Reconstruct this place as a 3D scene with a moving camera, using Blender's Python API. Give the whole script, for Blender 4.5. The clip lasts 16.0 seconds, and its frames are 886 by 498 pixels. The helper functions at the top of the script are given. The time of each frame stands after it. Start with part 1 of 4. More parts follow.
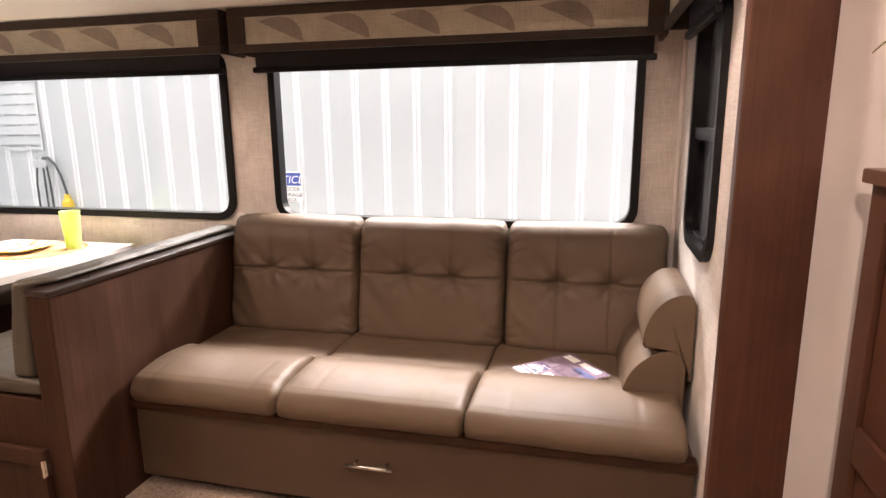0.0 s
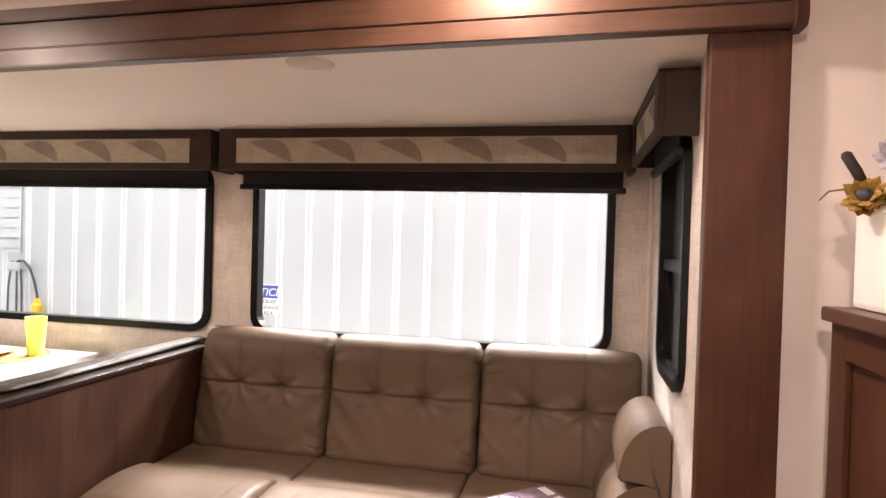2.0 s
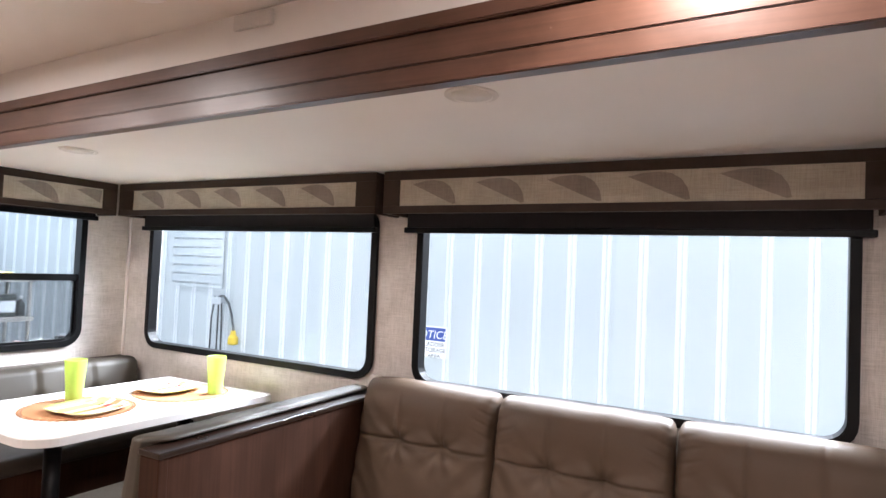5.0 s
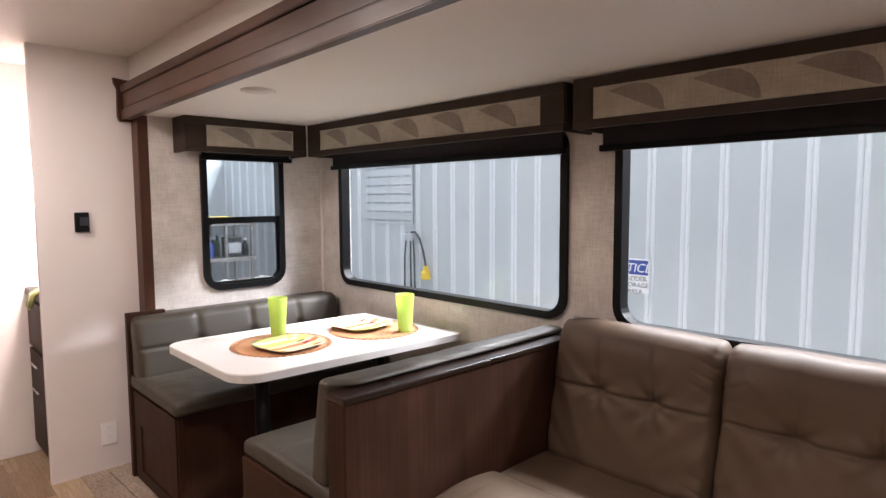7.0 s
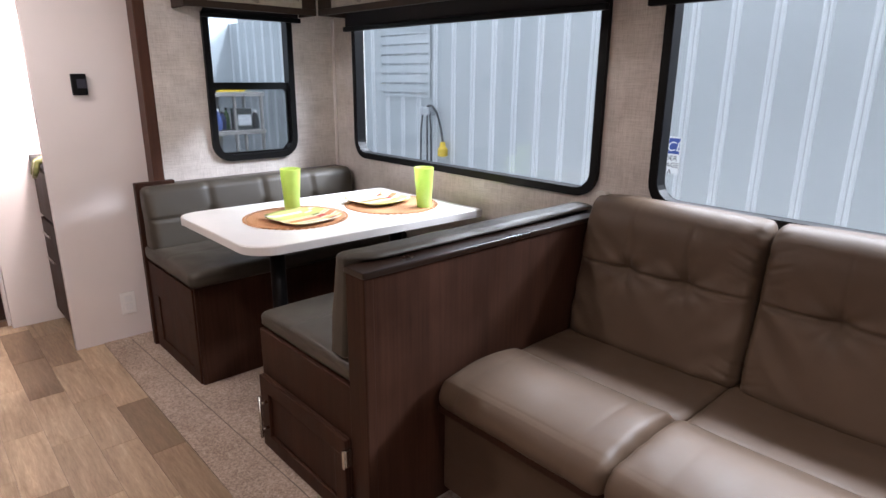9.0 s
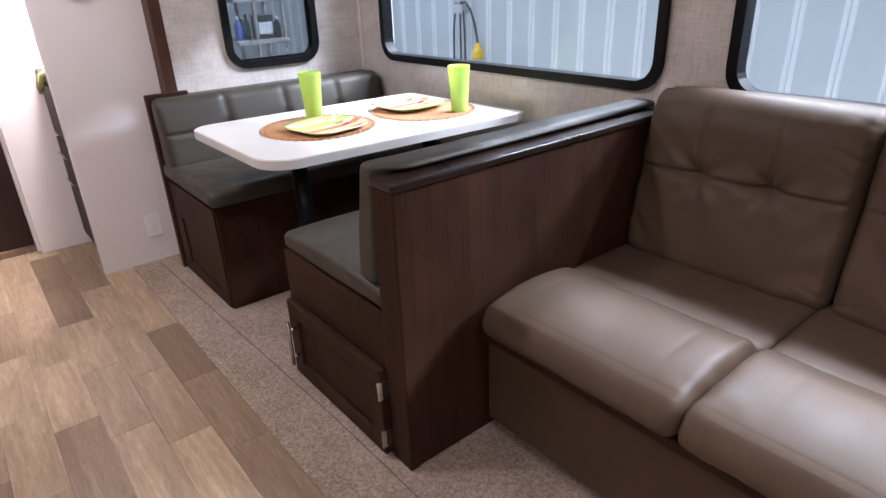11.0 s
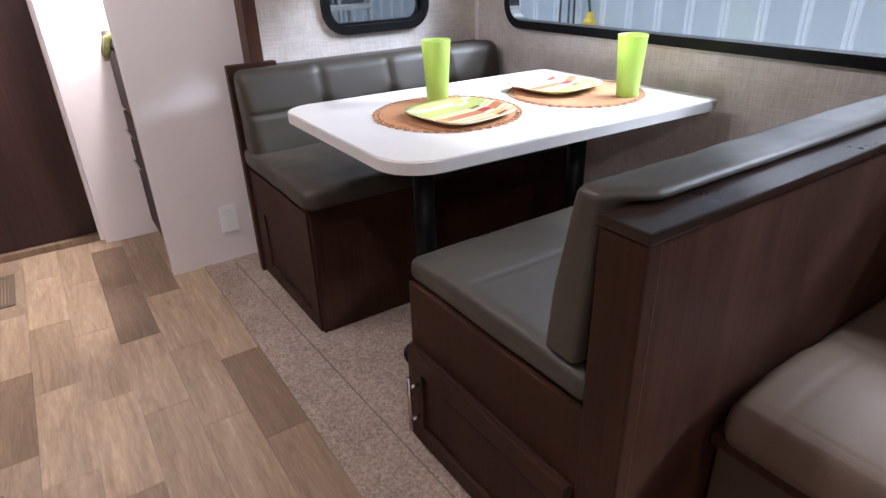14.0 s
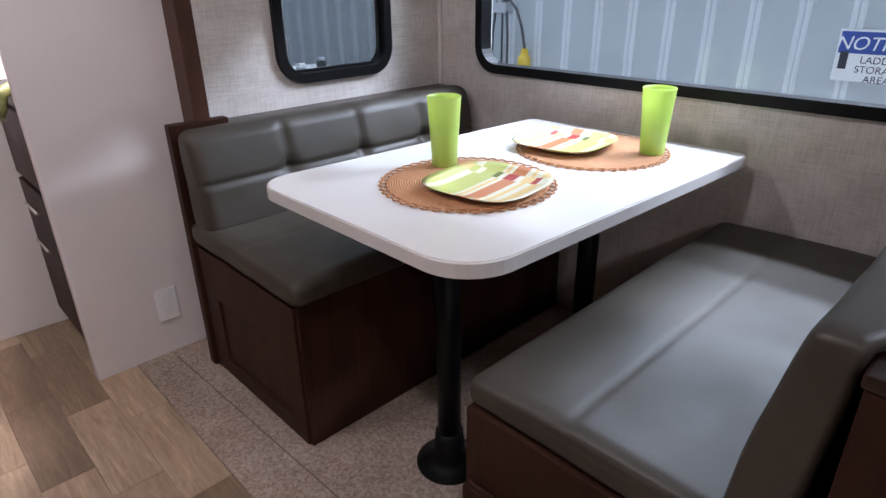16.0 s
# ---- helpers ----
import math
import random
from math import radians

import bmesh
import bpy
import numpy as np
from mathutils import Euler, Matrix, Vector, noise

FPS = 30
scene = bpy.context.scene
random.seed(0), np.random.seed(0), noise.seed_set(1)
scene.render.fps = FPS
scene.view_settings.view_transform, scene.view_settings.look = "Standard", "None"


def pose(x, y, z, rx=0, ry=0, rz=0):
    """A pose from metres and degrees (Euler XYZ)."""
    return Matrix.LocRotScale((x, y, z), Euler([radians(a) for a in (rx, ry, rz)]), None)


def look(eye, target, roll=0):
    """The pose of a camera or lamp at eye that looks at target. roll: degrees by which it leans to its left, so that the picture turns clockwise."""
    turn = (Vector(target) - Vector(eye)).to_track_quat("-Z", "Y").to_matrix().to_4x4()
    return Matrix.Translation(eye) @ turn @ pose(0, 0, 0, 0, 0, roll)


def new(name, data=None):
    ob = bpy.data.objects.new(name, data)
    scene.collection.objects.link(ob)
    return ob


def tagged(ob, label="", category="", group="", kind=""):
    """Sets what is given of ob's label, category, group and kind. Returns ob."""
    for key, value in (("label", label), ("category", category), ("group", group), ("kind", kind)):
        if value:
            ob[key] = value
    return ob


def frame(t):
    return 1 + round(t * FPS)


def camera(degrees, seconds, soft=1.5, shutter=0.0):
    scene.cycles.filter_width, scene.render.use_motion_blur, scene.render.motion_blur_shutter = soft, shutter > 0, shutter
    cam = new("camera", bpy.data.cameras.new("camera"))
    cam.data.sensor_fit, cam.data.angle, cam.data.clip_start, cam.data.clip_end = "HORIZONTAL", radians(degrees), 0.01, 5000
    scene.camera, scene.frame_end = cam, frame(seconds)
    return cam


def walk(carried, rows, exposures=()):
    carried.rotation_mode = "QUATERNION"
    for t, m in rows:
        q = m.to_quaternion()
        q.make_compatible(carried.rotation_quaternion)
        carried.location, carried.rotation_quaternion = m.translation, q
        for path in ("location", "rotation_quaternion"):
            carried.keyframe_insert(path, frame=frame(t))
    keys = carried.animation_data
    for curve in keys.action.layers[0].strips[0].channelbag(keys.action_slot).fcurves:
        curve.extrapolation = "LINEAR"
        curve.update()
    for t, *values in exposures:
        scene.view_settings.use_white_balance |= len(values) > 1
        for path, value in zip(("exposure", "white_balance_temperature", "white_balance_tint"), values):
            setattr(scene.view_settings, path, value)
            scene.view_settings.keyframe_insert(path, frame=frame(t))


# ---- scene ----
cam = camera(72.9, 16.0)
PATH = [
    (0, (0.475, 0.558, 1.301), (0.003, 2.458, 0.89), -0.6),
    (0.5, (0.479, 0.559, 1.308), (0.0, 2.469, 0.963), 0.0),
    (1, (0.478, 0.555, 1.318), (0.018, 2.487, 1.082), 0.1),
    (1.5, (0.489, 0.554, 1.315), (0.02, 2.495, 1.19), -0.3),
    (2, (0.489, 0.548, 1.315), (0.072, 2.504, 1.29), 1.7),
    (2.5, (0.511, 0.555, 1.336), (0.085, 2.506, 1.442), 0.9),
    (3, (0.506, 0.557, 1.357), (0.078, 2.499, 1.565), 1.1),
    (3.5, (0.48, 0.595, 1.363), (-0.024, 2.519, 1.574), 0.9),
    (4, (0.446, 0.665, 1.358), (-0.144, 2.571, 1.497), 0.4),
    (4.5, (0.408, 0.728, 1.366), (-0.355, 2.575, 1.432), 3.1),
    (5, (0.406, 0.816, 1.369), (-0.549, 2.573, 1.441), 2.5),
    (5.2, (0.407, 0.872, 1.377), (-0.623, 2.587, 1.395), 2.0),
    (7.3, (0.202, 1.082, 1.352), (-1.268, 2.42, 1.134), -0.3),
    (7.5, (0.19, 1.1, 1.352), (-1.279, 2.428, 1.071), -0.3),
    (8, (0.175, 1.115, 1.321), (-1.259, 2.463, 0.965), 0.4),
    (8.5, (0.142, 1.111, 1.305), (-1.281, 2.44, 0.847), 0.4),
    (9, (0.11, 1.126, 1.301), (-1.309, 2.423, 0.747), 0.5),
    (11.3, (-0.101, 1.302, 1.204), (-1.537, 2.411, 0.364), -2.1),
    (11.5, (-0.132, 1.333, 1.194), (-1.584, 2.417, 0.348), -1.9),
    (12, (-0.191, 1.388, 1.183), (-1.733, 2.363, 0.363), -1.3),
    (12.5, (-0.272, 1.38, 1.172), (-1.835, 2.319, 0.349), -1.2),
    (13, (-0.405, 1.37, 1.158), (-1.935, 2.343, 0.314), -1.2),
    (13.5, (-0.548, 1.361, 1.154), (-2.054, 2.363, 0.303), -1.0),
    (14, (-0.66, 1.353, 1.146), (-2.162, 2.333, 0.26), -1.8),
    (14.5, (-0.768, 1.37, 1.144), (-2.28, 2.377, 0.308), -1.4),
    (15, (-0.897, 1.394, 1.165), (-2.377, 2.461, 0.345), -2.2),
    (15.5, (-0.999, 1.38, 1.175), (-2.41, 2.52, 0.333), 0.4),
    (16, (-1.116, 1.305, 1.181), (-2.432, 2.57, 0.362), -0.7),
]
walk(cam, [(t, look(eye, target, roll)) for t, eye, target, roll in PATH],
     exposures=[(0.0, 1.27, 7650, 23), (2.4, 1.32, 7450, 23), (3.5, 1.05, 6850, 17), (5.0, 1.30, 6120, 14), (7.5, 0.48, 6600, 18), (9.0, 0.45, 6050, 16), (12.5, 0.52, 5700, 16), (14.5, 0.26, 5650, 15), (16.0, -0.04, 5600, 15)])

# ---- light: a pale hall outside, warm ceiling and fill lamps inside ----
world = bpy.data.worlds.new("world")
scene.world = world
world.use_nodes = True
world.node_tree.nodes["Background"].inputs[0].default_value = (0.86, 0.93, 1.0, 1)
world.node_tree.nodes["Background"].inputs[1].default_value = 0.50


def area_lamp(name, where, target, size_x, size_y, watts, colour):
    data = bpy.data.lights.new(name, "AREA")
    data.shape, data.size, data.size_y, data.energy, data.color = "RECTANGLE", size_x, size_y, watts, colour
    ob = new(name, data)
    ob.matrix_world = look(where, target)
    return ob


# rows of strip lights high in the hall, behind the metal partition
for sx, sy, sz, length, watts in ((-1.0, 6.6, 6.6, 9.0, 1030), (-1.0, 9.2, 6.8, 9.0, 1000), (4.6, 12.2, 7.6, 5.0, 1800)):
    area_lamp("hall_strip_and_fill_light", (sx, sy, sz), (-1.2, 2.0, 0.7), length, 0.5, watts, (0.9, 0.96, 1.0))

# added fill over the aisle between trailer and partition, brightens the partition's left end
area_lamp("hall_strip_and_fill_light", (-5.2, 3.7, 6.0), (-4.9, 4.2, 0.0), 4.5, 0.4, 110, (0.94, 0.98, 1.0))

WARM = (1.0, 0.89, 0.80)
# the second lamp is an added unseen fill for sofa, post and wall
CEILING_AND_FILL_LAMPS = [(0.31, 1.78, 7.5), (0.48, 0.30, 13.0), (-1.69, 1.25, 8.5), (-2.60, 1.05, 10.5)]
UNLIT_LAMPS = [(-1.09, 1.80)]


def ceiling_z(x):
    return 2.105 + 0.013 * x


for lx, ly, watts in CEILING_AND_FILL_LAMPS:
    data = bpy.data.lights.new("puck_and_fill_lamp", "AREA")
    data.shape, data.size, data.energy, data.color = "DISK", 0.10, watts, WARM
    new("puck_and_fill_lamp", data).matrix_world = pose(lx, ly, ceiling_z(lx) - 0.03)
# lamp in the galley nook behind the partition
data = bpy.data.lights.new("galley_lamp", "AREA")
data.shape, data.size, data.energy, data.color = "DISK", 0.14, 26.0, (1.0, 0.88, 0.8)
new("galley_lamp", data).matrix_world = pose(-3.34, 1.80, 1.62)


# ---- materials ----
def material(name, build):
    m = bpy.data.materials.new(name)
    m.use_nodes = True
    nt = m.node_tree
    build(nt, nt.nodes["Principled BSDF"])
    return m


def node(nt, kind, **inputs):
    n = nt.nodes.new(kind)
    for key, value in inputs.items():
        key = key.replace("_", " ")
        n.inputs[key].default_value = value
    return n


def coords(nt, scale=(1, 1, 1), turn=(0, 0, 0)):
    tc = nt.nodes.new("ShaderNodeTexCoord")
    mp = nt.nodes.new("ShaderNodeMapping")
    mp.inputs["Scale"].default_value = scale
    mp.inputs["Rotation"].default_value = turn
    nt.links.new(tc.outputs["Object"], mp.inputs["Vector"])
    return mp.outputs["Vector"]


def noise_tex(nt, vec, scale, detail=4.0, rough=0.55):
    n = node(nt, "ShaderNodeTexNoise", Scale=scale, Detail=detail, Roughness=rough)
    nt.links.new(vec, n.inputs["Vector"])
    return n.outputs["Fac"]


def ramp(nt, fac, stops, constant=False):
    r = nt.nodes.new("ShaderNodeValToRGB")
    if constant:
        r.color_ramp.interpolation = "CONSTANT"
    el = r.color_ramp.elements
    while len(el) < len(stops):
        el.new(0.5)
    for e, (p, c) in zip(el, stops):
        e.position, e.color = p, (*c, 1)
    nt.links.new(fac, r.inputs["Fac"])
    return r.outputs["Color"]


def mix(nt, a, b, fac, mode="MIX"):
    m = nt.nodes.new("ShaderNodeMix")
    m.data_type, m.blend_type = "RGBA", mode
    for value, socket in ((fac, m.inputs[0]), (a, m.inputs[6]), (b, m.inputs[7])):
        if isinstance(value, (int, float)):
            socket.default_value = value
        elif isinstance(value, tuple):
            socket.default_value = (*value, 1)
        else:
            nt.links.new(value, socket)
    return m.outputs[2]


def bump(nt, bsdf, height, strength, distance=0.002):
    b = node(nt, "ShaderNodeBump", Strength=strength, Distance=distance)
    nt.links.new(height, b.inputs["Height"])
    nt.links.new(b.outputs["Normal"], bsdf.inputs["Normal"])


def tone(c, k):
    return tuple(v * k for v in c)


def wood(name, dark, light, grain_axis, rough=0.38, spread=0.0, streak=0.35, sheen=0.5):
    """Stained wood: fine long grain, broad cloudy figure, wider streaks, uneven sheen."""
    def build(nt, bsdf):
        def along(a, b):
            return coords(nt, tuple(a if i == grain_axis else b for i in range(3)))
        fine = noise_tex(nt, along(2.2, 75), 1.6, 6)
        wide = noise_tex(nt, along(1.1, 15), 1.0, 3)
        broad = noise_tex(nt, along(5.5, 7), 1.0, 5, 0.6)
        col = ramp(nt, fine, [(0.28, dark), (0.75, light)])
        col = mix(nt, col, ramp(nt, wide, [(0.32, (1 - streak,) * 3), (0.68, (1 + streak * 0.5,) * 3)]), 1.0, "MULTIPLY")
        col = mix(nt, col, ramp(nt, broad, [(0.3, (0.74, 0.72, 0.70)), (0.7, (1.14, 1.13, 1.12))]), 1.0, "MULTIPLY")
        if spread:
            info = nt.nodes.new("ShaderNodeObjectInfo")
            col = mix(nt, col, ramp(nt, info.outputs["Random"], [(0.0, (1 - spread * 0.92, 1 - spread * 1.04, 1 - spread * 1.14)), (0.4, (1 - spread * 0.38, 1 - spread * 0.44, 1 - spread * 0.49)), (0.65, (1, 0.995, 0.99)), (1.0, (1 + spread * 0.4, 1 + spread * 0.37, 1 + spread * 0.32))]), 1.0, "MULTIPLY")
        nt.links.new(col, bsdf.inputs["Base Color"])
        nt.links.new(ramp(nt, broad, [(0.2, (rough - 0.07,) * 3), (0.8, (rough + 0.1,) * 3)]), bsdf.inputs["Roughness"])
        bsdf.inputs["Specular IOR Level"].default_value = sheen
        bump(nt, bsdf, fine, 0.10)
    return material(name, build)


def plain(name, colour, rough=0.5, metal=0.0, vary=0.06, scale=14, grain=0.05, coat=0.0, sheen=0.5):
    def build(nt, bsdf):
        v = coords(nt)
        f = noise_tex(nt, v, scale, 5)
        g = noise_tex(nt, v, scale * 18, 2)
        col = ramp(nt, f, [(0.25, tone(colour, 1 - vary)), (0.75, tone(colour, 1 + vary))])
        nt.links.new(col, bsdf.inputs["Base Color"])
        bsdf.inputs["Roughness"].default_value = rough
        bsdf.inputs["Metallic"].default_value = metal
        bsdf.inputs["Coat Weight"].default_value = coat
        bsdf.inputs["Specular IOR Level"].default_value = sheen
        if grain:
            bump(nt, bsdf, g, grain)
    return material(name, build)


def leather(name, colour, rough=0.36, sheen=0.4):
    def build(nt, bsdf):
        bsdf.inputs["Specular IOR Level"].default_value = sheen
        v = coords(nt)
        cloud = noise_tex(nt, v, 3.5, 4)
        vor = node(nt, "ShaderNodeTexVoronoi", Scale=420.0)
        nt.links.new(v, vor.inputs["Vector"])
        wrinkle = noise_tex(nt, coords(nt, (9, 9, 22)), 1.0, 5, 0.6)
        col = ramp(nt, cloud, [(0.25, tone(colour, 0.88)), (0.75, tone(colour, 1.1))])
        nt.links.new(col, bsdf.inputs["Base Color"])
        nt.links.new(ramp(nt, wrinkle, [(0.3, (rough - 0.05,) * 3), (0.7, (rough + 0.09,) * 3)]), bsdf.inputs["Roughness"])
        h = mix(nt, vor.outputs["Distance"], wrinkle, 0.8)
        bump(nt, bsdf, h, 0.15, 0.005)
    return material(name, build)


def linen(name, light, dark):
    """Wallcovering with a woven look: crossed long streaks, uneven patches."""
    def build(nt, bsdf):
        across = noise_tex(nt, coords(nt, (14, 14, 260)), 1.0, 4, 0.7)
        up = noise_tex(nt, coords(nt, (260, 260, 14)), 1.0, 4, 0.7)
        patch = noise_tex(nt, coords(nt), 9, 4)
        weave = mix(nt, across, up, 0.5)
        col = ramp(nt, weave, [(0.36, dark), (0.56, light)])
        col = mix(nt, col, ramp(nt, patch, [(0.3, (0.86, 0.85, 0.84)), (0.7, (1.08, 1.08, 1.08))]), 1.0, "MULTIPLY")
        nt.links.new(col, bsdf.inputs["Base Color"])
        bsdf.inputs["Roughness"].default_value = 0.72
        bump(nt, bsdf, weave, 0.15)
    return material(name, build)


def carpet_build(nt, bsdf):
    v = coords(nt)
    speck = noise_tex(nt, v, 120, 4, 0.75)
    broad = noise_tex(nt, v, 7, 4)
    col = ramp(nt, speck, [(0.30, (0.18, 0.128, 0.098)), (0.5, (0.35, 0.268, 0.212)), (0.68, (0.54, 0.44, 0.365))])
    col = mix(nt, col, ramp(nt, broad, [(0.3, (0.85, 0.84, 0.83)), (0.7, (1.1, 1.1, 1.1))]), 1.0, "MULTIPLY")
    nt.links.new(col, bsdf.inputs["Base Color"])
    bsdf.inputs["Roughness"].default_value = 0.95
    bump(nt, bsdf, speck, 0.8, 0.006)


def glass_build(nt, bsdf):
    out = nt.nodes["Material Output"]
    clear = nt.nodes.new("ShaderNodeBsdfTransparent")
    clear.inputs[0].default_value = (0.93, 0.96, 0.97, 1)
    gloss = node(nt, "ShaderNodeBsdfGlossy", Roughness=0.02)
    lw = node(nt, "ShaderNodeLayerWeight", Blend=0.5)
    steep = nt.nodes.new("ShaderNodeMath")
    steep.operation = "POWER"
    steep.inputs[1].default_value = 5.0
    nt.links.new(lw.outputs["Facing"], steep.inputs[0])
    weight = nt.nodes.new("ShaderNodeMath")
    weight.operation = "MULTIPLY_ADD"
    weight.inputs[1].default_value, weight.inputs[2].default_value = 0.6, 0.03
    nt.links.new(steep.outputs[0], weight.inputs[0])
    mx = nt.nodes.new("ShaderNodeMixShader")
    nt.links.new(weight.outputs[0], mx.inputs[0])
    nt.links.new(clear.outputs[0], mx.inputs[1])
    nt.links.new(gloss.outputs[0], mx.inputs[2])
    nt.links.new(mx.outputs[0], out.inputs["Surface"])


def screen_build(opaque):
    def build(nt, bsdf):
        bsdf.inputs["Base Color"].default_value = (0.025, 0.026, 0.030, 1)
        bsdf.inputs["Roughness"].default_value = 0.7
        clear = nt.nodes.new("ShaderNodeBsdfTransparent")
        mx = nt.nodes.new("ShaderNodeMixShader")
        mx.inputs[0].default_value = opaque
        nt.links.new(clear.outputs[0], mx.inputs[1])
        nt.links.new(bsdf.outputs[0], mx.inputs[2])
        nt.links.new(mx.outputs[0], nt.nodes["Material Output"].inputs["Surface"])
    return build


def cup_build(nt, bsdf):
    out = nt.nodes["Material Output"]
    bsdf.inputs["Base Color"].default_value = (0.50, 0.80, 0.06, 1)
    bsdf.inputs["Roughness"].default_value = 0.35
    f = noise_tex(nt, coords(nt), 30, 3)
    nt.links.new(ramp(nt, f, [(0.3, (0.60, 0.75, 0.20)), (0.7, (0.67, 0.81, 0.26))]), bsdf.inputs["Base Color"])
    tr = nt.nodes.new("ShaderNodeBsdfTranslucent")
    tr.inputs[0].default_value = (0.80, 0.92, 0.34, 1)
    mx = nt.nodes.new("ShaderNodeMixShader")
    mx.inputs[0].default_value = 0.46
    nt.links.new(bsdf.outputs[0], mx.inputs[1])
    nt.links.new(tr.outputs[0], mx.inputs[2])
    nt.links.new(mx.outputs[0], out.inputs["Surface"])


def mat_build(nt, bsdf):
    v = coords(nt)
    w = node(nt, "ShaderNodeTexWave", Scale=52.0, Distortion=1.2, Detail=2.0)
    w.wave_type, w.rings_direction = "RINGS", "Z"
    nt.links.new(v, w.inputs["Vector"])
    f = noise_tex(nt, v, 90, 3)
    h = mix(nt, w.outputs["Fac"], f, 0.5)
    nt.links.new(ramp(nt, h, [(0.25, (0.31, 0.135, 0.055)), (0.6, (0.60, 0.295, 0.135)), (0.85, (0.74, 0.43, 0.23))]), bsdf.inputs["Base Color"])
    bsdf.inputs["Roughness"].default_value = 0.85
    bump(nt, bsdf, h, 0.7, 0.004)


CREAM, LIME, GOLD, RUST, RED = (0.80, 0.76, 0.56), (0.56, 0.60, 0.20), (0.80, 0.58, 0.25), (0.60, 0.24, 0.11), (0.45, 0.07, 0.06)


def plate_build(nt, bsdf):
    tc = nt.nodes.new("ShaderNodeTexCoord")
    sep = nt.nodes.new("ShaderNodeSeparateXYZ")
    nt.links.new(tc.outputs["Object"], sep.inputs[0])

    def scaled(socket, k, add):
        m = node(nt, "ShaderNodeMath")
        m.operation = "MULTIPLY_ADD"
        m.inputs[1].default_value, m.inputs[2].default_value = k, add
        nt.links.new(socket, m.inputs[0])
        return m.outputs[0]
    bands = ramp(nt, scaled(sep.outputs["X"], 3.6, 0.5), [(0.0, LIME), (0.13, CREAM), (0.20, LIME), (0.41, CREAM), (0.44, GOLD), (0.47, CREAM), (0.51, RUST), (0.64, CREAM), (0.69, GOLD), (0.73, CREAM), (0.79, GOLD), (0.88, CREAM)], True)
    short = ramp(nt, scaled(sep.outputs["X"], 3.6, 0.5), [(0.0, GOLD), (0.14, LIME), (0.2, CREAM), (0.26, LIME), (0.38, (0.20, 0.22, 0.07)), (0.44, CREAM), (0.49, RED), (0.60, CREAM), (0.66, GOLD), (0.76, RED), (0.82, CREAM)], True)
    part_of = ramp(nt, scaled(sep.outputs["Y"], 3.6, 0.5), [(0.0, (0, 0, 0)), (0.72, (1, 1, 1)), (0.85, (0, 0, 0))], True)
    nt.links.new(mix(nt, bands, short, part_of), bsdf.inputs["Base Color"])
    bsdf.inputs["Roughness"].default_value = 0.22
    bsdf.inputs["Coat Weight"].default_value = 0.3


def magazine_build(nt, bsdf):
    f = noise_tex(nt, coords(nt, (9, 5, 1)), 1.6, 3)
    nt.links.new(ramp(nt, f, [(0.30, (0.04, 0.04, 0.09)), (0.42, (0.16, 0.12, 0.20)), (0.49, (0.50, 0.42, 0.44)), (0.54, (0.14, 0.13, 0.22)), (0.60, (0.74, 0.71, 0.70))], True), bsdf.inputs["Base Color"])
    bsdf.inputs["Roughness"].default_value = 0.25


WALNUT = wood("walnut_laminate", (0.0335, 0.0138, 0.0080), (0.0520, 0.0222, 0.0130), 2, 0.52, 0, 0.22, 0.16)
WALNUT_Y = wood("walnut_laminate_long", (0.0160, 0.0075, 0.0047), (0.032, 0.0165, 0.0105), 1, 0.30, 0, 0.2, 0.5)
CHERRY_X = wood("cherry_trim", (0.074, 0.0345, 0.0218), (0.106, 0.0515, 0.0335), 0, 0.34, 0, 0.18)
CHERRY_Z = wood("cherry_trim_upright", (0.060, 0.0228, 0.0130), (0.085, 0.0340, 0.0198), 2, 0.42, 0, 0.08, 0.3)
DOOR_WOOD = wood("door_wood", (0.024, 0.0085, 0.0065), (0.046, 0.018, 0.0135), 2, 0.45, 0, 0.25)
